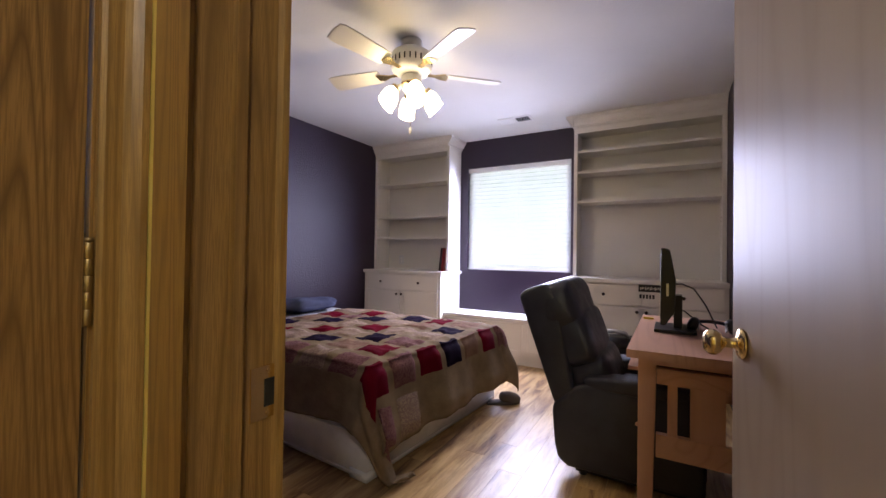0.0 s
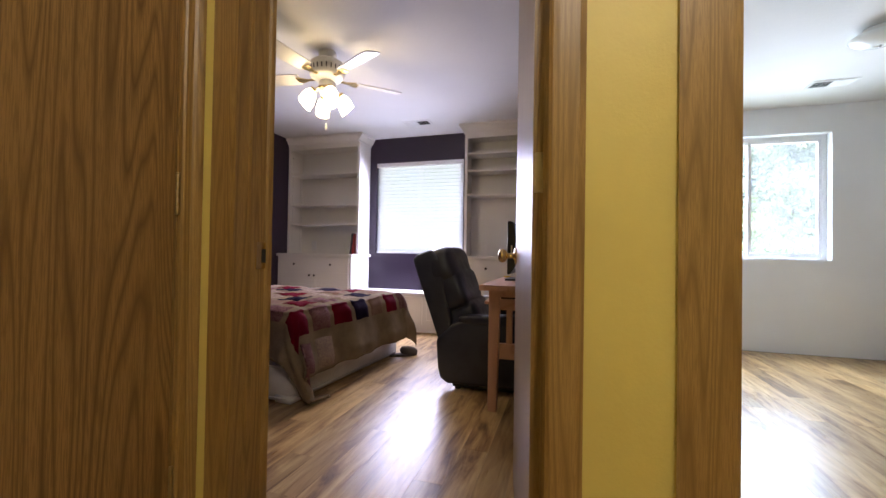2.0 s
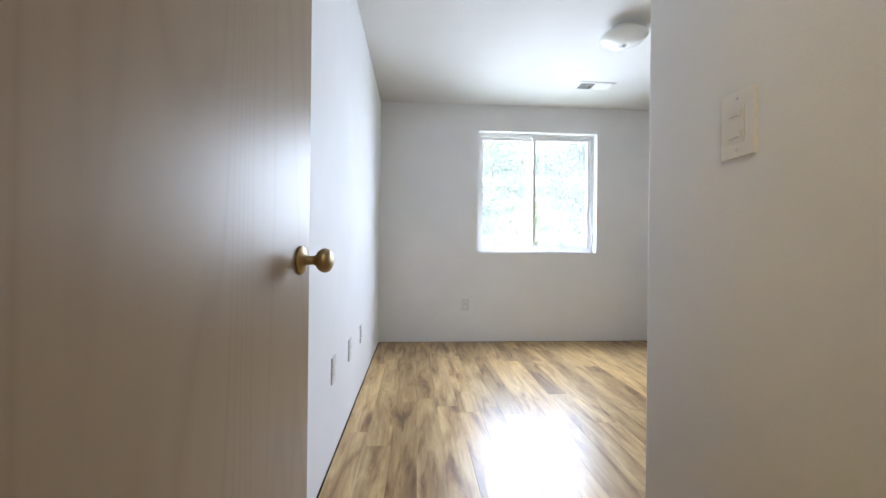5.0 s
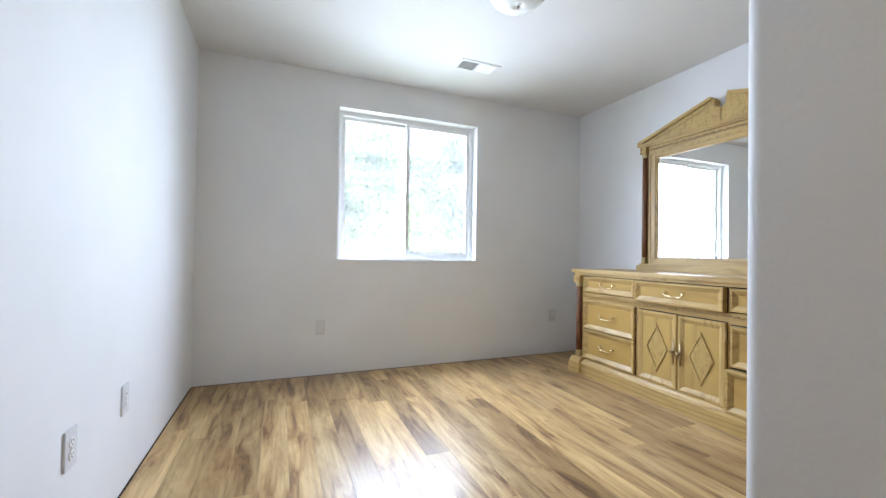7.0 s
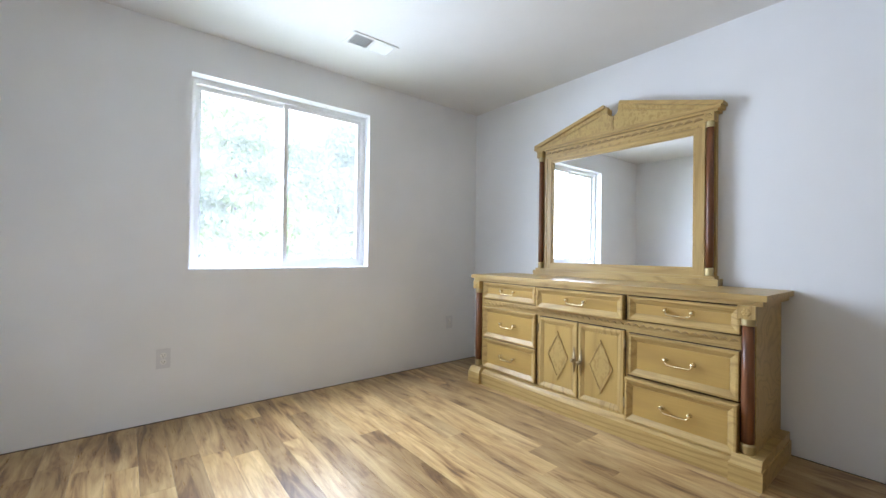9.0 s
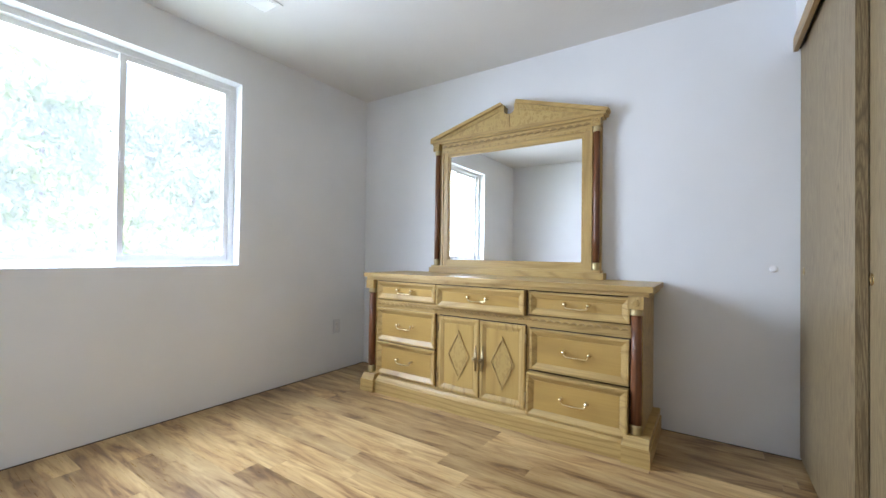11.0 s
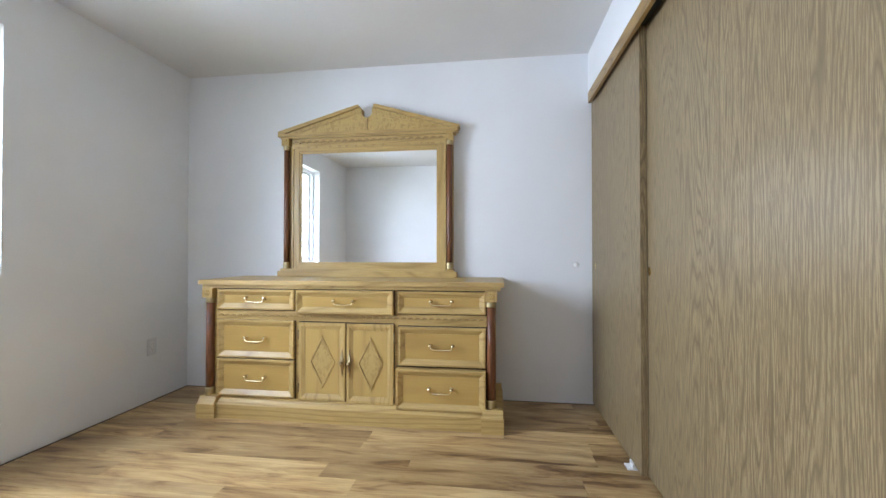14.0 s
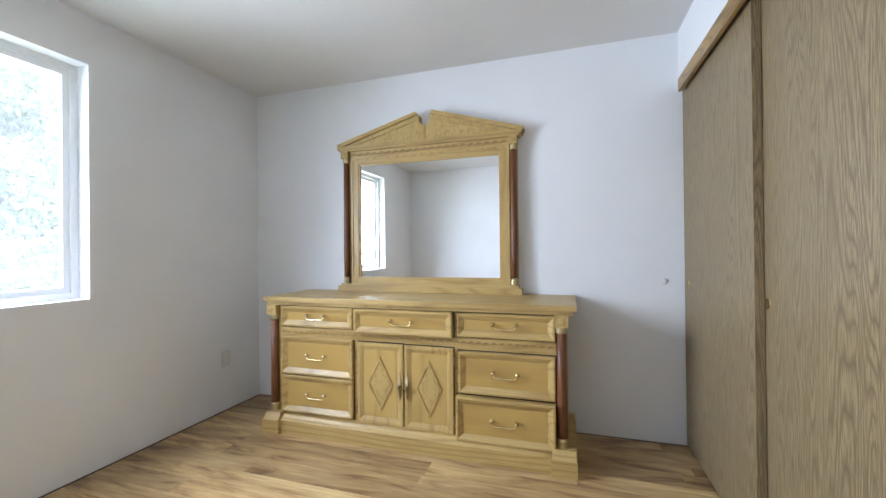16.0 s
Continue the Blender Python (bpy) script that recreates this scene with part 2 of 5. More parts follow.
PLANK = laminate()
LEATHER = leather()
SLAT = slat_stuff()
SHADE = glowing("lit frosted glass", (1.0, 0.80, 0.50), 5.0, (0.9, 0.85, 0.75))
HALL_GLASS = glowing("lit opal glass", (1.0, 0.86, 0.8), 3.8, (0.9, 0.88, 0.8))
OPAL = mat("unlit opal glass", (0.85, 0.88, 0.86), 0.15)
FAN_WHITE = mat("white enamel", (0.78, 0.76, 0.72), 0.3)
GRILLE = mat("white steel grille", (0.75, 0.75, 0.74), 0.4)
QUILT = cloth("beige quilt cotton", (0.255, 0.19, 0.118), 70, 0.7, 1.0)
CREAM = printed("cream print", (0.36, 0.28, 0.195), (0.24, 0.165, 0.135), 110)
CRIMSON = cloth("crimson cotton", (0.135, 0.003, 0.014), 400, 0.7)
NAVY = cloth("navy cotton", (0.014, 0.007, 0.022), 400, 0.7)
MAUVE = printed("mauve print", (0.12, 0.045, 0.055), (0.20, 0.11, 0.10), 120)
TAN = printed("tan print", (0.25, 0.16, 0.11), (0.19, 0.11, 0.08), 100)
DENIM = cloth("slate blue cotton", (0.085, 0.095, 0.15), 500, 0.7)
TICKING = cloth("white box spring fabric", (0.78, 0.76, 0.76), 250, 0.88)
FELT = cloth("grey felt", (0.13, 0.11, 0.10), 300, 0.7)
RED_BOOK = mat("red book cover", (0.22, 0.015, 0.015), 0.5)
BLACK_BOOK = mat("black book cover", (0.02, 0.018, 0.02), 0.5)
PAPER = mat("paper", (0.75, 0.72, 0.65), 0.8)
YELLOW_BIT = mat("yellow plastic", (0.75, 0.5, 0.03), 0.4)
SILVER = mat("silver fitting", (0.6, 0.6, 0.62), 0.3, 1.0)
LEAF = mat("leaf", (0.14, 0.21, 0.075), 0.6)
LEAF_2 = mat("dark leaf", (0.115, 0.16, 0.09), 0.6)
PINK_LEAF = mat("pinkish shrub leaf", (0.25, 0.12, 0.10), 0.6)
BARK = mat("bark", (0.10, 0.07, 0.05), 0.9)
GRASS = plaster("lawn", (0.11, 0.15, 0.06), 0.9, 30, 0.8)
for leafy in (LEAF, LEAF_2, PINK_LEAF):
    info_n = node(leafy, "ShaderNodeNewGeometry")
    c0 = tuple(leafy.node_tree.nodes["Principled BSDF"].inputs["Base Color"].default_value)[:3]
    base(leafy, ramp(leafy, info_n.outputs["Random Per Island"], [(0.0, tuple(c * 0.8 for c in c0)), (1.0, tuple(c * 1.3 for c in c0))]))
    back = node(leafy, "ShaderNodeBsdfTranslucent", Color=(*[c * 0.5 for c in c0], 1))
    both = node(leafy, "ShaderNodeAddShader")
    link(leafy, leafy.node_tree.nodes["Principled BSDF"].outputs[0], both.inputs[0])
    link(leafy, back.outputs[0], both.inputs[1])
    link(leafy, both.outputs[0], leafy.node_tree.nodes["Material Output"].inputs[0])

# ---- building kit ----
def block(bm, x0, y0, z0, x1, y1, z1):
    v = [bm.verts.new(p) for p in ((x0, y0, z0), (x1, y0, z0), (x1, y1, z0), (x0, y1, z0), (x0, y0, z1), (x1, y0, z1), (x1, y1, z1), (x0, y1, z1))]
    for f in ((3, 2, 1, 0), (4, 5, 6, 7), (0, 1, 5, 4), (1, 2, 6, 5), (2, 3, 7, 6), (3, 0, 4, 7)):
        bm.faces.new([v[i] for i in f])


def boxes(*many):
    bm = bmesh.new()
    for b in many:
        block(bm, *b)
    return bm


def soft(bm, width=0.003, segments=2):
    bmesh.ops.bevel(bm, geom=[e for e in bm.edges if e.is_manifold and e.calc_face_angle(0) > 0.5], offset=width, segments=segments, profile=0.5, affect="EDGES")
    return bm


def turned(profile, axis="z", steps=24, at=(0, 0, 0)):
    """A turned solid from (radius, height) pairs along an axis."""
    bm = bmesh.new()
    rings = []
    for r, h in profile:
        ring = []
        for i in range(steps):
            a = 2 * math.pi * i / steps
            p = {"z": (r * math.cos(a), r * math.sin(a), h), "x": (h, r * math.cos(a), r * math.sin(a)), "y": (r * math.sin(a), h, r * math.cos(a))}[axis]
            ring.append(bm.verts.new((p[0] + at[0], p[1] + at[1], p[2] + at[2])))
        rings.append(ring)
    for a, b in zip(rings, rings[1:]):
        for i in range(steps):
            bm.faces.new((a[i], a[(i + 1) % steps], b[(i + 1) % steps], b[i]))
    bm.faces.new(rings[0][::-1])
    bm.faces.new(rings[-1])
    bmesh.ops.recalc_face_normals(bm, faces=bm.faces[:])
    return bm


def tube(points, radius, steps=10):
    bm = bmesh.new()
    rings = []
    pts = [Vector(p) for p in points]
    for i, p in enumerate(pts):
        d = (pts[min(i + 1, len(pts) - 1)] - pts[max(i - 1, 0)]).normalized()
        side = d.cross(Vector((0, 0, 1)))
        if side.length < 0.05:
            side = d.cross(Vector((1, 0, 0)))
        side.normalize()
        up = side.cross(d)
        rings.append([bm.verts.new(p + radius * (math.cos(2 * math.pi * k / steps) * side + math.sin(2 * math.pi * k / steps) * up)) for k in range(steps)])
    for a, b in zip(rings, rings[1:]):
        for i in range(steps):
            bm.faces.new((a[i], a[(i + 1) % steps], b[(i + 1) % steps], b[i]))
    bm.faces.new(rings[0][::-1])
    bm.faces.new(rings[-1])
    bmesh.ops.recalc_face_normals(bm, faces=bm.faces[:])
    return bm


def extruded(outline, axis, a, b):
    """A prism: an outline of pairs in the two other axes, from a to b along the axis."""
    bm = bmesh.new()
    def at(p, h):
        return {"x": (h, p[0], p[1]), "y": (p[0], h, p[1]), "z": (p[0], p[1], h)}[axis]
    lo = [bm.verts.new(at(p, a)) for p in outline]
    hi = [bm.verts.new(at(p, b)) for p in outline]
    n = len(outline)
    for i in range(n):
        bm.faces.new((lo[i], lo[(i + 1) % n], hi[(i + 1) % n], hi[i]))
    bm.faces.new(lo[::-1])
    bm.faces.new(hi)
    bmesh.ops.recalc_face_normals(bm, faces=bm.faces[:])
    return bm


def mesh_of(name, bm, material, smooth=False):
    me = bpy.data.meshes.new(name)
    bm.to_mesh(me)
    bm.free()
    for m in material if isinstance(material, (list, tuple)) else [material]:
        me.materials.append(m)
    if smooth:
        for p in me.polygons:
            p.use_smooth = True
    return me


def world_of(ob):
    m = ob.matrix_basis.copy()
    if ob.parent:
        m = world_of(ob.parent) @ ob.matrix_parent_inverse @ m
    return m


def part(name, bm, material, parent=None, label="", smooth=False, local=False):
    """Link a bmesh as one mesh object, under a thing or a part. The bmesh is in the world's metres, or, if local, in its parent's."""
    ob = new(name, mesh_of(name, bm, material, smooth))
    ob.parent = parent
    if parent and not local:
        ob.matrix_parent_inverse = world_of(parent).inverted()
    if label:
        tagged(ob, label)
    return ob


def thing(name, m, label, category, group=""):
    ob = new(name)
    ob.empty_display_size = 0.1
    ob.matrix_basis = m
    return tagged(ob, label, category, group)


def built(name, bm, material, label, category, smooth=False):
    """A part of the setting, in one mesh."""
    return tagged(part(name, bm, material, None, "", smooth), label, category, "", "structure")


def panelled(name, y0, y1, z0, z1, x, frame_w, material, parent, label="", depth=0.010, thick=0.02, way=-1, field=None, slope=0.012):
    """A door or drawer front in the plane x: a frame with mitred, sloping inner edge round a sunk field. way: the side it faces."""
    bm = bmesh.new()
    w, s = frame_w, slope
    xf, xb, xs = x, x - way * thick, x - way * depth
    loops = []
    for px, inset in ((xb, 0), (xf - way * 0.003, 0), (xf, 0.003), (xf, w), (xs, w + s)):
        loops.append([bm.verts.new((px, a, b)) for a, b in ((y0 + inset, z0 + inset), (y1 - inset, z0 + inset), (y1 - inset, z1 - inset), (y0 + inset, z1 - inset))])
    for a, b in zip(loops, loops[1:]):
        for i in range(4):
            bm.faces.new((a[i], a[(i + 1) % 4], b[(i + 1) % 4], b[i]))
    bm.faces.new(loops[0][::-1])
    bm.faces.new(loops[-1])
    bmesh.ops.recalc_face_normals(bm, faces=bm.faces[:])
    d = part(name, bm, material, parent, label)
    if field:
        e = w + s + 0.001
        part("field", boxes((min(xs, xs + way * 0.0012), y0 + e, z0 + e, max(xs, xs + way * 0.0012), y1 - e, z1 - e)), field, d, "deeper amber sunk panel")
    return d


def pad(centre, size, tilt=(0, 0, 0), square=0.4, crease=0.0, seed=0, nu=40, nv=22):
    """A stuffed cushion: a squared-off ellipsoid with soft creases."""
    bm = bmesh.new()
    m = pose(*centre, *tilt)
    def sp(c, e):
        return math.copysign(abs(c) ** e, c)
    grid = []
    for j in range(nv + 1):
        v = -math.pi / 2 + math.pi * j / nv
        row = []
        for i in range(nu):
            u = 2 * math.pi * i / nu
            p = Vector((sp(math.cos(v), square) * sp(math.cos(u), square) * size[0] / 2, sp(math.cos(v), square) * sp(math.sin(u), square) * size[1] / 2, sp(math.sin(v), square * 1.3) * size[2] / 2))
            n = noise.noise(Vector((p.x * 9 + seed, p.y * 5, p.z * 9))) + 0.6 * noise.noise(Vector((p.x * 24, p.y * 10 + seed, p.z * 24)))
            row.append(bm.verts.new(m @ (p * (1 + crease * n / max(p.length, 0.05) * 0.2))))
        grid.append(row)
    for a, b in zip(grid, grid[1:]):
        for i in range(nu):
            bm.faces.new((a[i], a[(i + 1) % nu], b[(i + 1) % nu], b[i]))
    bmesh.ops.remove_doubles(bm, verts=bm.verts[:], dist=0.0002)
    bmesh.ops.recalc_face_normals(bm, faces=bm.faces[:])
    return bm


def moved(bm, m):
    bmesh.ops.transform(bm, matrix=m, verts=bm.verts[:])
    return bm


def joined(*many):
    out = bmesh.new()
    for bm in many:
        me = bpy.data.meshes.new("joining")
        bm.to_mesh(me)
        out.from_mesh(me)
        bm.free()
        bpy.data.meshes.remove(me)
    return out

# ---- the shell of the place ----
CEIL = 2.43
NORTH = 4.256        # inner face of the white room's window wall
NORTH_B = 4.275      # the same in the bedroom
EAST = 4.115
WEST = 0.661         # white room's west wall
B_WEST, B_EAST = -3.10, 0.545
HALL, INNER = 0.305, 0.405   # hall face and room face of the doorway wall
W = (1.66, 2.91, 0.92, 2.165)       # white room's window opening: x0, x1, z0, z1
BW = (-1.94, -0.75, 0.925, 2.112)  # bedroom's window opening
D1 = (-0.337, 0.430)  # bedroom doorway
D2 = (0.731, 1.497)   # white room doorway
DOOR_TOP = 2.04
MIDW = 0.355            # middle of the doorway wall
HW = -0.465            # hall's west wall

built("subfloor", boxes((-3.2, -1.7, -0.12, 4.3, 4.5, -0.012)), SHADOW_GAP, "dark floor base under the planks", "floor")
built("ceiling_1", boxes((B_EAST + 0.05, MIDW, CEIL, 4.3, 4.5, CEIL + 0.1)), CEILING, "white textured ceiling of the empty room", "ceiling")
built("ceiling_2", boxes((-3.25, MIDW, CEIL, B_EAST + 0.05, 4.5, CEIL + 0.1)), CEILING, "white textured bedroom ceiling", "ceiling")
built("ceiling_3", boxes((-0.65, -1.7, CEIL, 4.3, MIDW, CEIL + 0.1)), CEILING, "white textured hall ceiling", "ceiling")


def window_wall(name, x0, x1, y0, y1, o, material, label):
    a, b, c, d = o
    bm = boxes((x0, y0, 0, a, y1, CEIL), (b, y0, 0, x1, y1, CEIL), (a, y0, 0, b, y1, c), (a, y0, d, b, y1, CEIL))
    return built(name, bm, material, label, "wall")


window_wall("wall_north_1", B_EAST + 0.06, 4.3, NORTH, NORTH + 0.17, W, WHITE_WALL, "white painted wall with a deep window opening")
window_wall("wall_north_2", -3.25, B_EAST + 0.06, NORTH_B, NORTH_B + 0.151, BW, PURPLE, "dark plum painted wall round the blinded window")
built("wall_east", boxes((EAST, MIDW, 0, 4.3, NORTH, CEIL)), WHITE_WALL, "white painted wall behind the dresser", "wall")
built("wall_west_1", boxes((B_EAST + 0.06, INNER, 0, WEST, NORTH, CEIL)), WHITE_WALL, "white painted wall beside the open door", "wall")
built("wall_east_2", boxes((B_EAST, INNER, 0, B_EAST + 0.06, NORTH_B, CEIL)), PURPLE, "dark plum painted bedroom wall", "wall")
built("wall_west_2", boxes((-3.25, INNER, 0, B_WEST, NORTH_B, CEIL)), PURPLE, "dark plum painted wall behind the bed", "wall")


def door_wall(name, x0, x1, y0, y1, gaps, material, label):
    cuts, bm, at = sorted(gaps), bmesh.new(), x0
    for a, b in cuts:
        block(bm, at, y0, 0, a, y1, CEIL)
        block(bm, a, y0, DOOR_TOP + 0.02, b, y1, CEIL)
        at = b
    block(bm, at, y0, 0, x1, y1, CEIL)
    return built(name, bm, material, label, "wall")


J = 0.019
door_wall("wall_hall", HW, 4.3, HALL, MIDW, [(D1[0] - J, D1[1] + J), (D2[0] - J, D2[1] + J)], YELLOW, "mustard yellow hall wall between two doorways")
door_wall("wall_south_1", B_EAST + 0.06, 1.605, MIDW, INNER, [(D2[0] - J, D2[1] + J)], WHITE_WALL, "white painted wall round the doorway")
door_wall("wall_south_2", -3.25, B_EAST + 0.06, MIDW, INNER, [(D1[0] - J, D1[1] + J)], PURPLE, "dark plum painted wall round the doorway")
built("wall_hall_west", boxes((-0.65, 0.285, 0, HW, MIDW, CEIL), (-0.65, -0.515, 2.05, HW, 0.285, CEIL), (-0.65, -1.7, 0, HW, -0.515, CEIL)), YELLOW, "mustard yellow hall wall with an oak door", "wall")
built("wall_hall_south", boxes((HW, -1.7, 0, 4.3, -1.55, CEIL)), YELLOW, "mustard yellow hall wall", "wall")
built("wall_hall_east", boxes((2.6, -1.55, 0, 2.75, HALL, CEIL)), YELLOW, "mustard yellow hall end wall", "wall")

# closet: side wall with a rounded corner, header, back
CL = 1.205     # closet front
SIDE = 1.605   # passage face of the closet side wall
r = 0.02
arc = [(SIDE + r - r * math.cos(a), 1.165 - r + r * math.sin(a)) for a in [math.pi / 2 * i / 8 for i in range(9)]]
built("wall_closet_side", extruded([(SIDE, INNER)] + arc + [(1.725, 1.165), (1.725, INNER)], "z", 0, CEIL), WHITE_WALL, "white painted closet side wall with a rounded corner", "wall", True)
built("wall_closet_header", boxes((1.61, 1.168, 2.10, EAST, CL, CEIL), (1.726, 1.122, 2.10, EAST, 1.168, CEIL)), WHITE_WALL, "white painted wall above the closet doors", "wall")

# ---- doors, casings, windows ----
def casing_side(x0, x1, y, face, z1, parent):
    """An upright casing board with a stepped, rounded profile; face: -1 for the hall side."""
    out = [(x0, y), (x1, y), (x1, y + face * 0.010), (x1 - 0.012, y + face * 0.014), (x0 + 0.020, y + face * 0.017), (x0 + 0.008, y + face * 0.017), (x0, y + face * 0.012)]
    return part("casing", extruded(out, "z", 0, z1), OAK_TRIM, parent)


def doorway(name, d, widths, label):
    """Oak jambs, stops and casings on both faces of the doorway wall."""
    a, b = d
    f = thing(name, pose((a + b) / 2, HALL, 0), label, "door frame")
    f["kind"] = "structure"
    part("jamb", soft(boxes((a - J, HALL - 0.001, 0, a, INNER + 0.001, DOOR_TOP)), 0.002), OAK_TRIM, f)
    part("jamb", soft(boxes((b, HALL - 0.001, 0, b + J, INNER + 0.001, DOOR_TOP)), 0.002), OAK_TRIM, f)
    part("head_jamb", boxes((a - J, HALL - 0.001, DOOR_TOP, b + J, INNER + 0.001, DOOR_TOP + 0.019)), OAK_H, f)
    for x0, x1 in ((a, a + 0.011), (b - 0.011, b)):
        part("door_stop", soft(boxes((x0, HALL + 0.045, 0, x1, INNER - 0.040, DOOR_TOP)), 0.003), OAK_TRIM, f)
    part("door_stop", boxes((a + 0.011, HALL + 0.045, DOOR_TOP - 0.011, b - 0.011, INNER - 0.040, DOOR_TOP)), OAK_H, f)
    wl, wr = widths
    w = 0.058
    for y, face in ((HALL, -1), (INNER, 1)):
        casing_side(a - 0.001, a - 0.006 - wl, y, face, DOOR_TOP + 0.006 + w, f)
        casing_side(b + 0.001, b + 0.006 + wr, y, face, DOOR_TOP + 0.006 + w, f)
        part("head_casing", soft(boxes((a - 0.001, min(y, y + face * 0.016), DOOR_TOP + 0.006, b + 0.001, max(y, y + face * 0.016), DOOR_TOP + 0.006 + w)), 0.003), OAK_H, f)
    return f


def strike(name, x, way, parent, y=INNER):
    """Brass strike plate with its dark bolt hole, on a jamb face."""
    out, lip = x + way * 0.002, x - way * 0.005
    p = part(name, boxes((min(x, out), y - 0.022, 0.874, max(x, out), y + 0.001, 0.946), (min(lip, out), y + 0.001, 0.874, max(lip, out), y + 0.017, 0.946)), BRASS, parent, "brass strike plate")
    hole = x + way * 0.0026
    part("bolt_hole", boxes((min(out, hole), y - 0.002, 0.890, max(out, hole), y + 0.0135, 0.928)), SHADOW_GAP, p)
    for z in (0.881, 0.939):
        part("screw", turned([(0.0035, out), (0.003, out + way * 0.0012)], "x", 10, (0, y + 0.004, z)), BRASS, p)


frame_1 = doorway("door_frame_1", D1, (0.043, 0.064), "varnished oak door frame of the bedroom")
frame_2 = doorway("door_frame_2", D2, (0.058, 0.058), "varnished oak door frame of the empty room")
strike("strike_plate", D1[0], 1, frame_1)
strike("strike_plate", D2[1], -1, frame_2, INNER - 0.014)


def hinge_barrel(at, parent, local=True, height=0.09):
    x, y, z = at
    bits = []
    for i in range(5):
        z0 = z - height / 2 + height * i / 5
        bits.append(turned([(0.0044, z0), (0.0048, z0 + 0.0006), (0.0048, z0 + height / 5 - 0.0006), (0.0044, z0 + height / 5)], "z", 12, (x, y, 0)))
    bits.append(turned([(0.002, z + height / 2), (0.005, z + height / 2 + 0.002), (0.004, z + height / 2 + 0.006)], "z", 10, (x, y, 0)))
    return part("hinge", joined(*bits), OLD_BRASS, parent, "", True, local)


KNOB = [(0.032, 0.0), (0.033, 0.003), (0.030, 0.007), (0.016, 0.010), (0.011, 0.014), (0.010, 0.030), (0.013, 0.036), (0.022, 0.042), (0.027, 0.050), (0.0275, 0.058), (0.024, 0.066), (0.016, 0.071), (0.004, 0.073)]


def slab_door(name, hinge, turn, width, label, metal, side=-1):
    """A flush veneered door, local x from hinge to latch edge, local y its thickness."""
    d = thing(name, pose(hinge[0], hinge[1], 0.008, 0, 0, turn), label, "door")
    d["kind"] = "structure"
    t = 0.035
    y0, y1 = min(0, side * t), max(0, side * t)
    part("door_leaf", soft(boxes((0.0045, y0, 0, width, y1, 2.02)), 0.002), SLAB, d, "", False, True)
    part("edge_band", boxes((0.003, y0 + 0.001, 0.001, 0.0044, y1 - 0.001, 2.019)), OAK_TRIM, d, "oak edge band", False, True)
    for way in (1, -1):
        y = y1 if way == 1 else y0
        k = part("door_knob", turned([(r, y + way * h) for r, h in KNOB], "y", 28, (width - 0.062, 0, 0.912)), metal, d, "round brass door knob", True, True)
    part("latch_plate", boxes((width + 0.0005, side * t / 2 - 0.013, 0.884, width + 0.0015, side * t / 2 + 0.013, 0.94)), metal, d, "", False, True)
    for z in (0.22, 1.10, 1.80):
        hinge_barrel((0.0, -side * 0.006, z), d)
        part("hinge_leaf", boxes((-0.001, y0 + (0.004 if side < 0 else 0), z - 0.045, 0.0025, y1 - (0.004 if side > 0 else 0), z + 0.045)), OLD_BRASS, d, "", False, True)
    return d


# bedroom door, swung into the bedroom; white room door, back against its wall
slab_door("door_1", (D1[1] - 0.002, INNER + 0.012), 99.4, 0.762, "open flush veneered bedroom door with a satin varnish", BRASS, 1)
slab_door("door_2", (D2[0] + 0.002, INNER + 0.012), 87.0, 0.760, "open flush veneered door beside a white wall", OLD_BRASS, 1)
for x, way, f in ((D1[1], -1, frame_1), (D2[0], 1, frame_2)):
    for z in (0.228, 1.108, 1.808):
        part("hinge_leaf", boxes((min(x, x + way * 0.002), INNER - 0.036, z - 0.045, max(x, x + way * 0.002), INNER + 0.004, z + 0.045)), OLD_BRASS, f)

# closed oak door on the hall's west side
hall_door = thing("door_3", pose(HW, -0.15, 0), "closed oak veneer hall door with strong grain", "door")
hall_door["kind"] = "structure"
part("door_leaf", soft(boxes((HW - 0.042, -0.512, 0.01, HW - 0.002, 0.250, 2.03)), 0.002), OAK, hall_door)
part("jamb", boxes((HW - 0.13, 0.254, 0, HW + 0.002, 0.285, 2.05)), OAK_TRIM, hall_door)
part("casing", extruded([(HW, 0.258), (HW + 0.010, 0.258), (HW + 0.014, 0.263), (HW + 0.015, 0.280), (HW + 0.021, 0.286), (HW + 0.027, 0.296), (HW + 0.028, 0.3035), (HW, 0.3035)], "z", 0, 2.11), OAK_TRIM, hall_door)
part("casing", soft(boxes((HW, -0.575, 0, HW + 0.012, -0.518, 2.11)), 0.004), OAK_TRIM, hall_door)
part("head_casing", soft(boxes((HW, -0.518, 2.045, HW + 0.012, 0.258, 2.11)), 0.004), OAK_TRIM, hall_door)
for z in (0.33, 1.06, 1.82):
    hinge_barrel((HW + 0.004, 0.253, z), hall_door, False, 0.10)


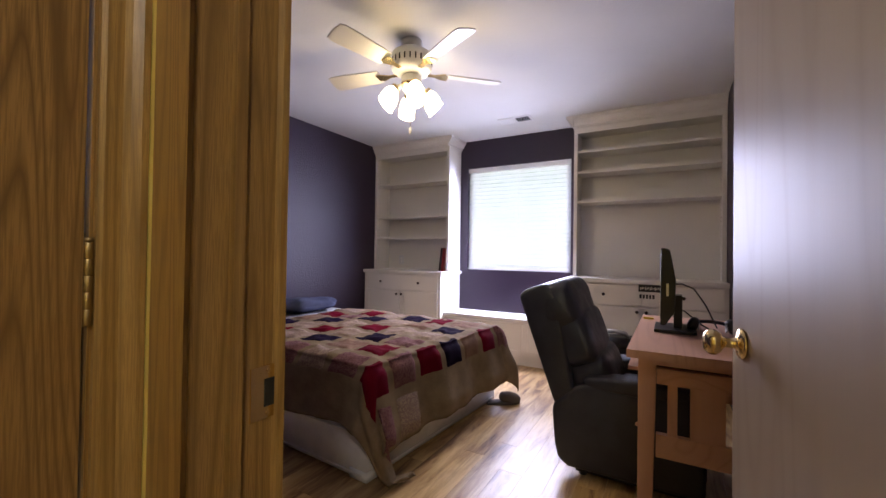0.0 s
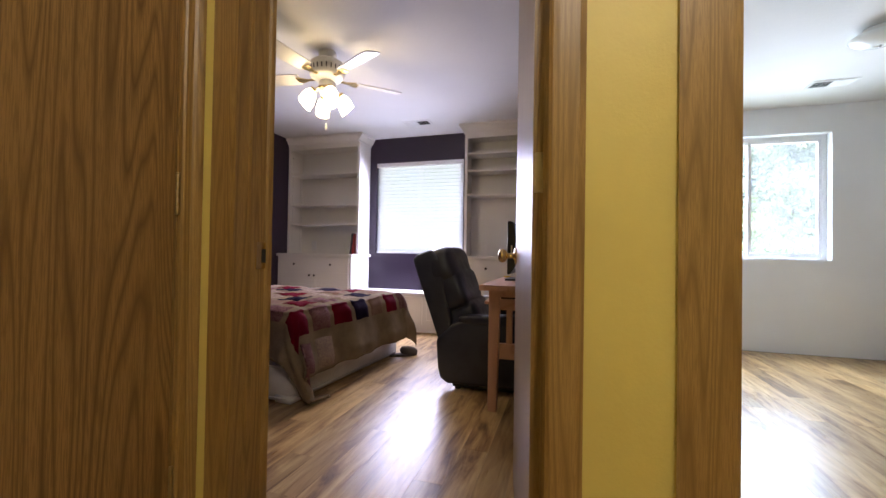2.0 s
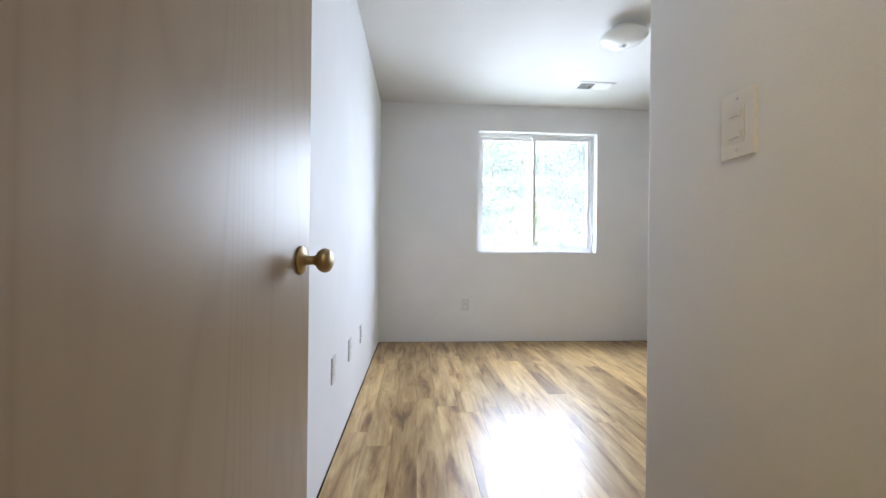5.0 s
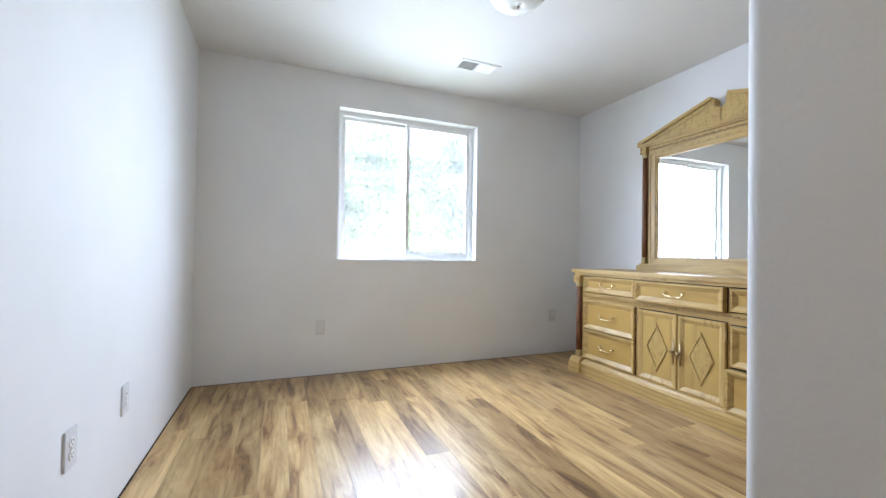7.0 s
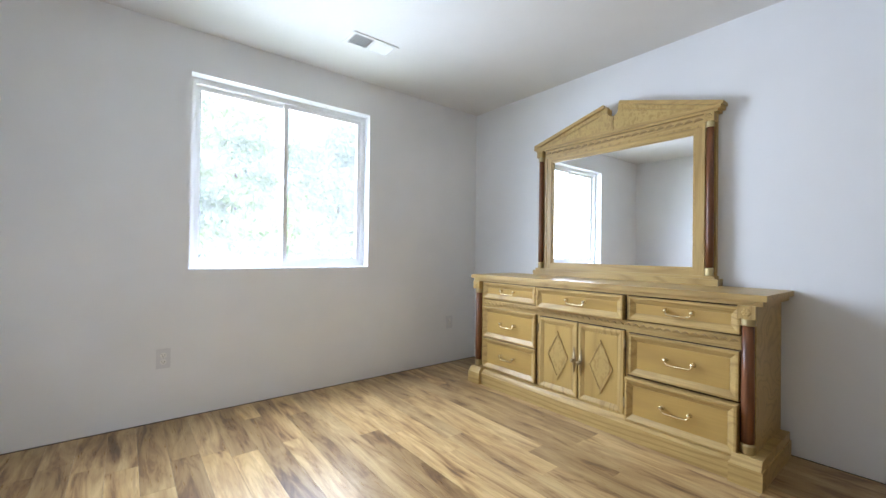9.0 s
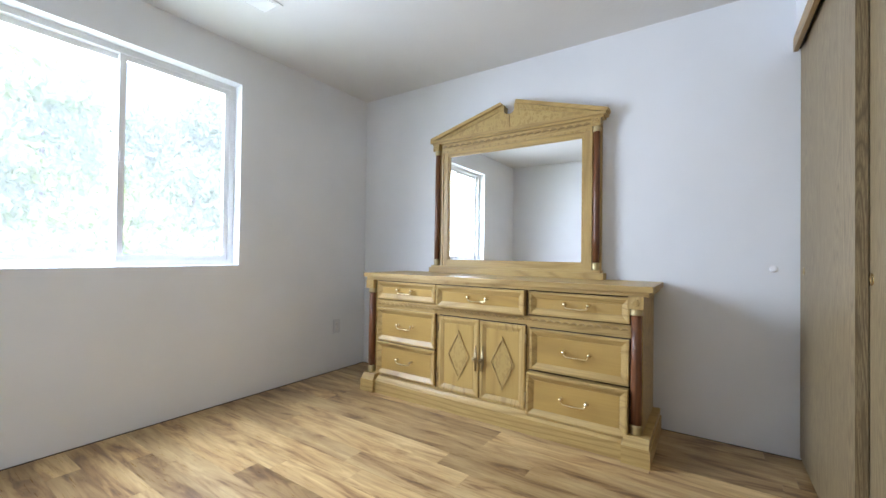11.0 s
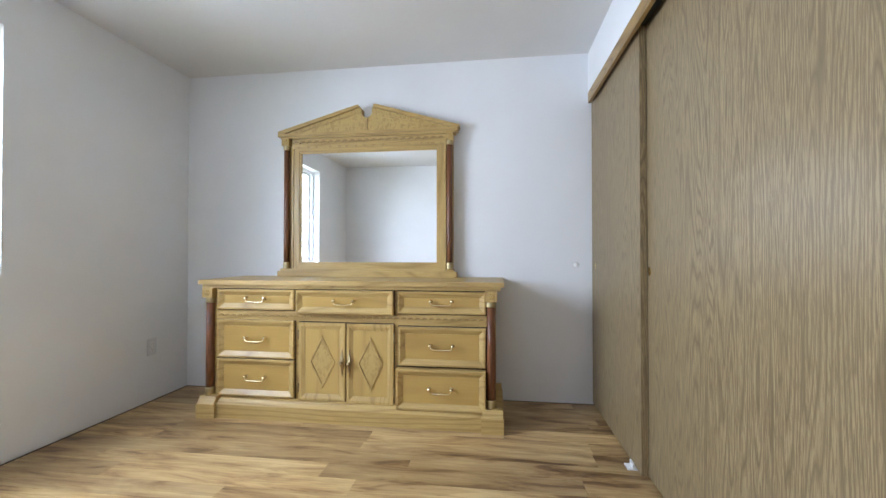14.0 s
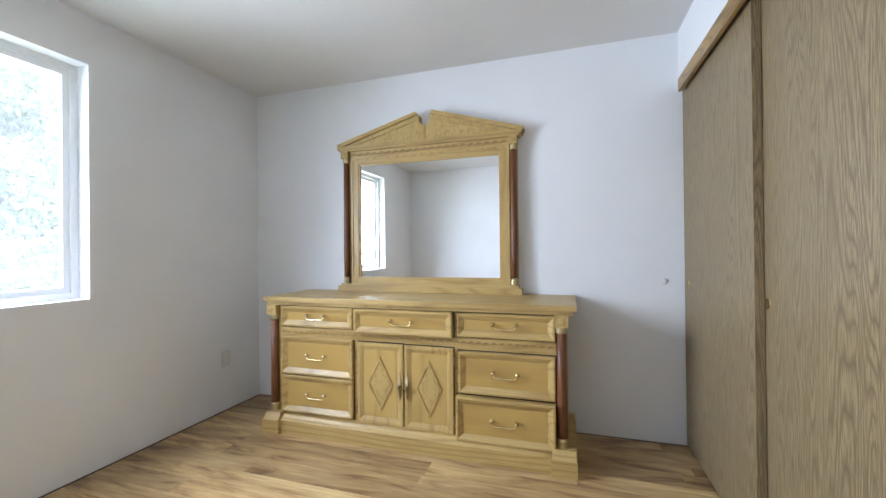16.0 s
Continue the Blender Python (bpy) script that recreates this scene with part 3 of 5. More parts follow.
def slider(name, o, y, label):
    """White vinyl sliding window: outer frame, two sashes with their panes, a latch."""
    x0, x1, z0, z1 = o
    w = thing(name, pose((x0 + x1) / 2, y, z0), label, "window")
    w["kind"] = "structure"
    f = 0.035
    part("window_frame", soft(boxes((x0, y, z0, x0 + f, y + 0.075, z1), (x1 - f, y, z0, x1, y + 0.075, z1), (x0 + f, y, z0, x1 - f, y + 0.075, z0 + f), (x0 + f, y, z1 - f, x1 - f, y + 0.075, z1)), 0.003), VINYL, w)
    mid = (x0 + x1) / 2 - 0.012
    for sx0, sx1, sy, in ((x0 + f, mid + 0.02, 0.040), (mid - 0.02, x1 - f, 0.008)):
        s = 0.032
        sash = part("sash", soft(boxes((sx0, y + sy, z0 + f, sx0 + s, y + sy + 0.026, z1 - f), (sx1 - s, y + sy, z0 + f, sx1, y + sy + 0.026, z1 - f), (sx0 + s, y + sy, z0 + f, sx1 - s, y + sy + 0.026, z0 + f + s), (sx0 + s, y + sy, z1 - f - s, sx1 - s, y + sy + 0.026, z1 - f)), 0.003), VINYL, w)
        pane = part("pane", boxes((sx0 + s, y + sy + 0.010, z0 + f + s, sx1 - s, y + sy + 0.014, z1 - f - s)), GLASS, sash, "clear glass pane")
        pane.visible_shadow = False
    part("latch", soft(boxes((mid - 0.012, y - 0.004, (z0 + z1) / 2 - 0.03, mid + 0.006, y + 0.008, (z0 + z1) / 2 + 0.03)), 0.003), VINYL, w)
    return w


slider("window_1", W, NORTH + 0.085, "white vinyl sliding window in a deep reveal")
slider("window_2", BW, NORTH_B + 0.07, "white vinyl window behind a lowered blind")

# slatted blind
blind = thing("window_blind", pose(-1.3175, NORTH_B + 0.04, BW[3]), "lowered white slatted blind glowing with daylight", "blind")
part("head_rail", soft(boxes((BW[0] + 0.006, NORTH_B + 0.008, BW[3] - 0.055, BW[1] - 0.006, NORTH_B + 0.062, BW[3] - 0.004)), 0.003), VINYL, blind)
slat_bm = extruded([(-0.025, 0.0), (-0.012, 0.0022), (0.0, 0.003), (0.012, 0.0022), (0.025, 0.0), (0.012, -0.0004), (0.0, 0.0004), (-0.012, -0.0004)], "x", BW[0] + 0.010, BW[1] - 0.010)
slat_me = mesh_of("slat", slat_bm, SLAT)
count = 25
for i in range(count):
    s = new("slat", slat_me)
    s.parent = blind
    s.matrix_parent_inverse = world_of(blind).inverted()
    s.matrix_basis = pose(0, NORTH_B + 0.035, BW[3] - 0.082 - i * (BW[3] - BW[2] - 0.125) / (count - 1), 66 + random.uniform(-1.5, 1.5))
part("bottom_rail", soft(boxes((BW[0] + 0.010, NORTH_B + 0.012, BW[2] + 0.004, BW[1] - 0.010, NORTH_B + 0.060, BW[2] + 0.020)), 0.003), VINYL, blind)
for x in (BW[0] + 0.16, -1.3175, BW[1] - 0.16):
    part("ladder_cord", tube([(x, NORTH_B + 0.009, BW[3] - 0.05), (x, NORTH_B + 0.009, BW[2] + 0.02)], 0.0012, 6), VINYL, blind)
part("tilt_wand", tube([(BW[1] - 0.035, NORTH_B + 0.003, BW[3] - 0.05), (BW[1] - 0.033, NORTH_B - 0.004, 1.45)], 0.004, 8), VINYL, blind)

# sliding closet doors
def closet_door(x0, x1, y0, label, pull_x):
    d = thing("closet_door", pose((x0 + x1) / 2, y0, 0), label, "door", "sliding closet doors")
    part("panel", soft(boxes((x0, y0, 0.02, x1, y0 + 0.030, 2.09)), 0.0015), CLOSET, d)
    part("finger_pull", turned([(0.018, y0 + 0.0285), (0.019, y0 + 0.0315), (0.016, y0 + 0.0325), (0.014, y0 + 0.0305), (0.004, y0 + 0.0300)], "y", 24, (pull_x, 0, 0.955)), BRASS, d, "round brass finger pull", True)
    return d


closet_door(3.185, EAST - 0.012, 1.157, "oak laminate sliding closet door, front track", 4.01)
closet_door(1.76, 3.30, 1.124, "oak laminate sliding closet door, rear track", 3.165)
fascia = thing("closet_fascia", pose(2.9, CL, 2.03), "oak board hiding the closet door track", "trim")
fascia["kind"] = "structure"
part("board", soft(boxes((1.66, CL + 0.0005, 2.055, EAST - 0.07, CL + 0.019, 2.125)), 0.003), OAK_H, fascia)
part("track", boxes((1.76, 1.118, 2.09, EAST - 0.005, CL - 0.003, 2.099)), SHADOW_GAP, fascia, "dark metal door track")
guide = thing("floor_guide", pose(3.30, 1.16, 0), "small white plastic closet door guide on the floor", "door guide")
part("plate", soft(boxes((3.265, 1.118, 0.001, 3.325, 1.222, 0.006)), 0.001), VINYL, guide)
part("fin", soft(boxes((3.27, 1.1895, 0.006, 3.32, 1.1965, 0.03)), 0.002), VINYL, guide)


def outlet(name, at, axis, way, label, kind="outlet"):
    """A wall plate: duplex sockets or a stacked switch."""
    x, y, z = at
    turn = {("y", -1): 0, ("x", 1): 90, ("x", -1): -90}[(axis, way)]
    o = thing(name, pose(x, y, z, 0, 0, turn), label, "switch" if kind == "switch" else "socket")
    part("plate", soft(boxes((-0.036, -0.0065, -0.0585, 0.036, 0, 0.0585)), 0.002), PLATE if kind == "switch" else SOCKET, o, "", False, True)
    if kind == "switch":
        part("insert", soft(boxes((-0.017, -0.008, -0.033, 0.017, -0.006, 0.033)), 0.001), PLATE, o, "", False, True)
        for dz in (-0.019, 0.019):
            part("rocker", soft(boxes((-0.010, -0.014, dz - 0.006, 0.010, -0.008, dz + 0.006)), 0.002), PLATE, o, "", False, True)
    else:
        for dz in (-0.0195, 0.0195):
            s = part("socket_face", turned([(0.0165, -0.006), (0.0165, -0.0085), (0.0155, -0.0092)], "y", 24, (0, 0, dz)), VINYL, o, "", False, True)
            part("slot", boxes((-0.0075, -0.0096, dz - 0.002, -0.0055, -0.0093, dz + 0.007), (0.0055, -0.0096, dz - 0.002, 0.0075, -0.0093, dz + 0.006), (-0.002, -0.0096, dz - 0.010, 0.002, -0.0093, dz - 0.006)), SHADOW_GAP, s, "", False, True)
    for dz in ((-0.046, 0.046) if kind == "switch" else (0,)):
        part("screw", turned([(0.003, -0.006), (0.003, -0.0075), (0.002, -0.008)], "y", 10, (0, 0, dz)), SILVER, o, "", False, True)
    return o


outlet("wall_socket", (1.538, NORTH, 0.378), "y", -1, "white duplex wall socket low on a white wall")
outlet("wall_socket", (3.782, NORTH, 0.380), "y", -1, "white duplex wall socket low on a white wall")
outlet("wall_socket", (WEST, 2.02, 0.40), "x", 1, "white duplex wall socket low on a white wall")
outlet("wall_socket", (WEST, 2.465, 0.378), "x", 1, "white blank-looking wall plate low on a white wall")
outlet("wall_socket", (WEST, 2.92, 0.370), "x", 1, "white blank-looking wall plate low on a white wall")
outlet("light_switch", (SIDE, 0.872, 1.177), "x", -1, "ivory stacked light switch on a white wall", "switch")
# small raised white disc on the east wall
bumper = thing("wall_disc", pose(EAST, 1.29, 0.96, 0, 0, 0), "small white round disc on a white wall", "bumper")
part("disc", turned([(0.018, 0), (0.018, -0.003), (0.013, -0.006), (0.004, -0.007)], "x", 24), VINYL, bumper, "", True, True)


def ceiling_vent(x0, y0, x1, y1, label, open_part):
    """Stamped steel ceiling register with two banks of louvres."""
    v = thing("ceiling_vent", pose((x0 + x1) / 2, (y0 + y1) / 2, CEIL), label, "vent", "ceiling vents")
    part("frame", soft(boxes((x0, y0, CEIL - 0.006, x1, y0 + 0.022, CEIL), (x0, y1 - 0.022, CEIL - 0.006, x1, y1, CEIL), (x0, y0 + 0.022, CEIL - 0.006, x0 + 0.022, y1 - 0.022, CEIL), (x1 - 0.022, y0 + 0.022, CEIL - 0.006, x1, y1 - 0.022, CEIL), ((x0 + x1) / 2 - 0.008, y0 + 0.022, CEIL - 0.006, (x0 + x1) / 2 + 0.008, y1 - 0.022, CEIL)), 0.001), GRILLE, v)
    part("backing", boxes((x0 + 0.02, y0 + 0.02, CEIL - 0.0012, x1 - 0.02, y1 - 0.02, CEIL - 0.0004)), SHADOW_GAP, v)
    n = 9
    for bank in (0, 1):
        a = x0 + 0.022 if bank == 0 else (x0 + x1) / 2 + 0.008
        b = (x0 + x1) / 2 - 0.008 if bank == 0 else x1 - 0.022
        for i in range(n):
            xx = a + (b - a) * (i + 0.5) / n
            lean = 0.004 if bank == open_part else -0.006
            part("louvre", extruded([(xx - 0.0005 - lean, CEIL - 0.002), (xx + 0.0005 - lean, CEIL - 0.002), (xx + 0.0005 + lean, CEIL - 0.009), (xx - 0.0005 + lean, CEIL - 0.009)], "y", y0 + 0.022, y1 - 0.022), GRILLE, v)
    return v


ceiling_vent(2.45, 3.61, 2.78, 3.78, "white steel ceiling vent with slanted louvres", 1)
ceiling_vent(-1.35, 3.70, -1.02, 3.87, "white steel ceiling vent with dark louvres", 1)

# dome light of the white room
dome = thing("ceiling_light", pose(2.40, 2.78, CEIL), "unlit white glass dish ceiling light", "ceiling light")
part("base_pan", turned([(0.085, 0), (0.085, -0.010), (0.070, -0.030), (0.030, -0.040)], "z", 40, (2.40, 2.78, CEIL)), FAN_WHITE, dome, "", True)
for k in range(3):
    part("clip", moved(tube([(0.06, 0, -0.030), (0.085, 0, -0.045), (0.100, 0, -0.058)], 0.004, 8), pose(2.40, 2.78, CEIL, 0, 0, 120 * k + 20)), SILVER, dome, "", True)
for dx in (-0.035, 0.035):
    part("bulb", turned([(0.014, -0.038), (0.014, -0.050), (0.022, -0.066), (0.020, -0.080), (0.008, -0.088)], "z", 20, (2.40 + dx, 2.78, CEIL)), FAN_WHITE, dome, "", True)
part("glass_dish", turned([(0.150, -0.050), (0.151, -0.054), (0.128, -0.078), (0.090, -0.096), (0.045, -0.106), (0.010, -0.108), (0.010, -0.104), (0.045, -0.101), (0.088, -0.092), (0.126, -0.074), (0.147, -0.051)], "z", 48, (2.40, 2.78, CEIL)), OPAL, dome, "", True)
part("finial", turned([(0.004, -0.106), (0.010, -0.110), (0.011, -0.116), (0.004, -0.124)], "z", 16, (2.40, 2.78, CEIL)), SILVER, dome, "", True)
# invented fixture, always out of view, housing the hall's added bulb
hall_fill = thing("added_hall_ceiling_light", pose(*HALL_FILL_AT, CEIL), "unseen opal ceiling light added to brighten the hall", "ceiling light")
part("base_pan", turned([(0.15, 0), (0.15, -0.012), (0.10, -0.022)], "z", 40, (*HALL_FILL_AT, CEIL)), FAN_WHITE, hall_fill, "", True)
part("glass_dome", turned([(0.165, -0.020), (0.155, -0.052), (0.12, -0.080), (0.015, -0.104)], "z", 40, (*HALL_FILL_AT, CEIL)), HALL_GLASS, hall_fill, "", True)

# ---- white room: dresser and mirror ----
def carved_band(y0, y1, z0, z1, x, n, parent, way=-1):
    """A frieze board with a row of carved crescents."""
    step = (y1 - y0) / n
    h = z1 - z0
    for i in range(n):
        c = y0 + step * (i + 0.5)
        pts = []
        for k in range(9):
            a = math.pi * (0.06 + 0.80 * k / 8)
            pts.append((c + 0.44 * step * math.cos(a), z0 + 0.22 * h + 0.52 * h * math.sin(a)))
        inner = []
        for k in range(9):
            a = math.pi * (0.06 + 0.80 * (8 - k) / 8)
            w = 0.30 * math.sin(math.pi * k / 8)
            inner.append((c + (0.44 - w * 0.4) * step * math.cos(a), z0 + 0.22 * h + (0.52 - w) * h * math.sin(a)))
        # same wood as the frieze; the darker colour paints the carving's shade
        part("crescent", extruded(pts + inner[1:-1], "x", x + way * 0.009, x), CARVED_SHADE, parent)


def bail(yc, z, x, width, parent):
    """Brass bail handle: two knobbed posts and a swung bar with a turned middle."""
    bits = []
    for s in (-1, 1):
        bits.append(turned([(0.011, x), (0.012, x - 0.003), (0.006, x - 0.006), (0.0055, x - 0.016), (0.0095, x - 0.020), (0.0105, x - 0.025), (0.008, x - 0.030), (0.002, x - 0.032)], "x", 14, (0, yc + s * width / 2, z)))
    w = width / 2
    bits.append(tube([(x - 0.023, yc - w, z), (x - 0.024, yc - w * 0.96, z - 0.012), (x - 0.025, yc - w * 0.82, z - 0.022), (x - 0.026, yc - w * 0.4, z - 0.023), (x - 0.026, yc + w * 0.4, z - 0.023), (x - 0.025, yc + w * 0.82, z - 0.022), (x - 0.024, yc + w * 0.96, z - 0.012), (x - 0.023, yc + w, z)], 0.0035, 8))
    for dy in (-0.012, 0, 0.012):
        bits.append(moved(turned([(0.002, -0.004), (0.0068, 0), (0.002, 0.004)], "y", 12), Matrix.Translation((x - 0.026, yc + dy, z - 0.023))))
    return part("handle", joined(*bits), PALE_BRASS, parent, "pale brass bail handle", True)


def pilaster(yc, x, z0, z1, r, parent, cap):
    """A turned half column between brass collars, under a square block with a rosette."""
    p = part("column", turned([(r, z0 + 0.05), (r * 1.03, z0 + 0.2), (r * 0.98, (z0 + z1) / 2), (r * 0.92, z1 - cap - 0.03)], "z", 24, (x, yc, 0)), COLUMN, parent, "red-brown turned column", True)
    for za in (z0 + 0.0, z1 - cap - 0.033):
        part("collar", turned([(r * 1.05, za), (r * 1.18, za + 0.006), (r * 1.02, za + 0.013), (r * 1.15, za + 0.020), (r * 1.02, za + 0.027), (r * 1.2, za + 0.035), (r * 1.0, za + 0.048 if za == z0 else za + 0.036)], "z", 24, (x, yc, 0)), COLLAR, p, "dull gold collar", True)
    b = part("capital", soft(boxes((x - r * 1.35, yc - r * 1.35, z1 - cap, x + r * 1.35, yc + r * 1.35, z1)), 0.002), HONEY_UP, parent)
    part("rosette", joined(*[moved(turned([(0.0085, 0.002), (0.0085, 0), (0.004, -0.003)], "x", 10), Matrix.Translation((x - r * 1.35, yc + 0.011 * math.cos(a), z1 - cap / 2 + 0.011 * math.sin(a)))) for a in [2 * math.pi * k / 6 for k in range(6)]], turned([(0.006, 0.001), (0.006, -0.004), (0.002, -0.005)], "x", 12, (x - r * 1.35, yc, z1 - cap / 2))), HONEY, b, "", True)
    return p


dresser = thing("dresser", pose(3.86, 2.765, 0), "honey maple dresser with carved bands and half columns", "dresser")
XF = 3.640    # plane of the carcass front
part("carcass", boxes((XF, 1.845, 0.10, EAST - 0.025, 3.705, 0.815)), HONEY, dresser)
# plinth with a moulded top and block feet
plinth = [(3.575, 0.0), (3.575, 0.085), (3.583, 0.092), (3.592, 0.098), (3.605, 0.112), (3.64, 0.120), (4.08, 0.120), (4.08, 0.0)]
part("plinth", extruded([(p[0], p[1]) for p in plinth], "y", 1.93, 3.60), HONEY, dresser)
for y0, y1 in ((1.80, 1.93), (3.60, 3.725)):
    part("foot_block", soft(boxes((3.555, y0, 0, EAST - 0.03, y1, 0.088)), 0.004), HONEY, dresser)
    part("foot_block", extruded([(3.555, 0.088), (3.565, 0.098), (3.585, 0.128), (EAST - 0.03, 0.128), (EAST - 0.03, 0.088)], "y", y0 + 0.006, y1 - 0.006), HONEY, dresser)
# top slab with an ogee edge
part("top_moulding", soft(boxes((3.612, 1.815, 0.815, EAST - 0.008, 3.728, 0.838)), 0.008, 3), HONEY, dresser)
part("dresser_top", soft(boxes((3.594, 1.797, 0.838, EAST - 0.006, 3.745, 0.867)), 0.006, 3), HONEY, dresser)
for yc in (1.873, 3.682):
    pilaster(yc, XF - 0.012, 0.128, 0.815, 0.026, dresser, 0.062)


def drawer(y0, y1, z0, z1, out, width):
    """out: how far it stands open."""
    d = panelled("drawer", y0, y1, z0, z1, XF - 0.020 - out, 0.013, HONEY, dresser, "", 0.017, 0.019 + out, -1, FIELD, 0.027)
    # thin dark sheet on the honey carcass, painting shade round the drawer
    part("drawer_gap_shade", boxes((XF - 0.0016, y0 - 0.0065, z0 - 0.006, XF - 0.0004, y1 + 0.0065, z1 + 0.006)), GAP_SHADE, d)
    bail((y0 + y1) / 2, (z0 + z1) / 2 + 0.008, XF - 0.020 - out + 0.0157, width, d)
    return d


drawer(3.105, 3.632, 0.678, 0.808, 0.0, 0.128)
drawer(2.462, 3.085, 0.664, 0.808, 0.020, 0.128)
drawer(1.903, 2.440, 0.672, 0.806, 0.0, 0.128)
drawer(3.105, 3.632, 0.370, 0.612, 0.0, 0.128)
drawer(3.105, 3.632, 0.124, 0.362, 0.0, 0.128)
drawer(1.905, 2.432, 0.358, 0.592, 0.004, 0.134)
drawer(1.905, 2.440, 0.104, 0.346, 0.034, 0.134)
frieze = part("frieze", soft(boxes((XF - 0.008, 1.903, 0.614, XF, 3.632, 0.662)), 0.002), HONEY, dresser)
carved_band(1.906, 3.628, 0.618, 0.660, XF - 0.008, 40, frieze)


def cupboard_door(y0, y1, z0, z1, hinge_side):
    d = panelled("cupboard_door", y0, y1, z0, z1, XF - 0.020, 0.017, HONEY_UP, dresser, "", 0.010, 0.02, -1, FIELD_UP, 0.024)
    # the same painted shade round the cupboard door
    part("door_gap_shade", boxes((XF - 0.0016, y0 - 0.0035, z0 - 0.006, XF - 0.0004, y1 + 0.0035, z1 + 0.006)), GAP_SHADE, d)
    yc, zc = (y0 + y1) / 2, (z0 + z1) / 2
    hy, hz, w = (y1 - y0) * 0.27, (z1 - z0) * 0.335, 0.011
    xf = XF - 0.0113
    for s in (-1, 1):
        outer = [(yc, zc + hz), (yc + s * hy, zc), (yc, zc - hz)]
        inner = [(yc, zc - hz + w * 2.2), (yc + s * (hy - w), zc), (yc, zc + hz - w * 2.2)]
        part("diamond_moulding", extruded(outer + inner, "x", xf - 0.007, xf), HONEY_UP, d)
    part("diamond_field", extruded([(yc, zc + hz - 0.03), (yc + hy - 0.016, zc), (yc, zc - hz + 0.03), (yc - hy + 0.016, zc)], "x", xf - 0.0035, xf), BURL, d, "burl veneer diamond")
    ky = y0 + 0.020 if hinge_side > 0 else y1 - 0.020
    x = XF - 0.020
    bits = [extruded([(ky, zc + 0.085), (ky + 0.011, zc + 0.02), (ky + 0.013, zc), (ky + 0.011, zc - 0.02), (ky, zc - 0.085), (ky - 0.011, zc - 0.02), (ky - 0.013, zc), (ky - 0.011, zc + 0.02)], "x", x - 0.004, x), turned([(0.006, x), (0.005, x - 0.014), (0.012, x - 0.020), (0.013, x - 0.027), (0.006, x - 0.033)], "x", 16, (0, ky, zc))]
    part("pull", joined(*bits), OLD_BRASS, d, "tall diamond-shaped brass pull", True)
    hy2 = y1 + 0.004 if hinge_side > 0 else y0 - 0.004
    for z in (z0 + 0.075, z1 - 0.075):
        part("hinge", turned([(0.003, z - 0.028), (0.0055, z - 0.024), (0.0055, z + 0.024), (0.003, z + 0.028)], "z", 10, (XF - 0.019, hy2, 0)), OLD_BRASS, d, "", True)
    return d


cupboard_door(2.768, 3.072, 0.120, 0.604, 1)
cupboard_door(2.462, 2.760, 0.116, 0.602, -1)

# mirror on the dresser
mir = thing("dresser_mirror", pose(4.07, 2.78, 0.867), "honey maple framed mirror with a broken pediment", "mirror")
XM = 4.055
part("base_rail", soft(boxes((XM - 0.030, 2.118, 0.868, EAST - 0.004, 3.452, 0.908)), 0.004), HONEY, mir)
part("base_moulding", soft(boxes((XM - 0.018, 2.138, 0.908, EAST - 0.006, 3.436, 0.925)), 0.005), HONEY, mir)
part("backboard", boxes((XM + 0.022, 2.145, 0.925, EAST - 0.006, 3.43, 1.925)), HONEY_UP, mir)
GY0, GY1, GZ0, GZ1 = 2.250, 3.295, 0.963, 1.792
def rail(y0, y1, z0, z1, upright):
    return part("frame_rail", soft(boxes((XM - 0.004, y0, z0, XM + 0.022, y1, z1)), 0.004), HONEY_UP if upright else HONEY, mir)


rail(2.192, GY0, 0.925, 1.835, True)
rail(GY1, 3.352, 0.925, 1.835, True)
rail(GY0, GY1, 0.925, GZ0, False)
rail(GY0, GY1, GZ1, 1.835, False)
for bx in ((XM - 0.011, 2.194, 0.927, XM - 0.004, 2.208, 1.833), (XM - 0.011, 3.336, 0.927, XM - 0.004, 3.350, 1.833), (XM - 0.011, 2.208, 1.819, XM - 0.004, 3.336, 1.833)):
    part("outer_bead", soft(boxes(bx), 0.003), HONEY_UP, mir)
for bx in ((XM + 0.004, GY0, GZ0, XM + 0.021, GY0 + 0.012, GZ1), (XM + 0.004, GY1 - 0.012, GZ0, XM + 0.021, GY1, GZ1), (XM + 0.004, GY0 + 0.012, GZ0, XM + 0.021, GY1 - 0.012, GZ0 + 0.010), (XM + 0.004, GY0 + 0.012, GZ1 - 0.010, XM + 0.021, GY1 - 0.012, GZ1)):
    part("inner_bead", soft(boxes(bx), 0.003), HONEY, mir)
part("mirror_glass", boxes((XM + 0.014, GY0 + 0.004, GZ0 + 0.004, XM + 0.018, GY1 - 0.004, GZ1 - 0.004)), MIRROR, mir, "clear silvered mirror glass")
band = part("frieze", soft(boxes((XM - 0.008, 2.19, 1.835, XM + 0.022, 3.354, 1.888)), 0.002), HONEY, mir)
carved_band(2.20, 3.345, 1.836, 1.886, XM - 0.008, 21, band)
for yc in (2.168, 3.392):
    pilaster(yc, XM - 0.006, 0.925, 1.890, 0.0205, mir, 0.052)
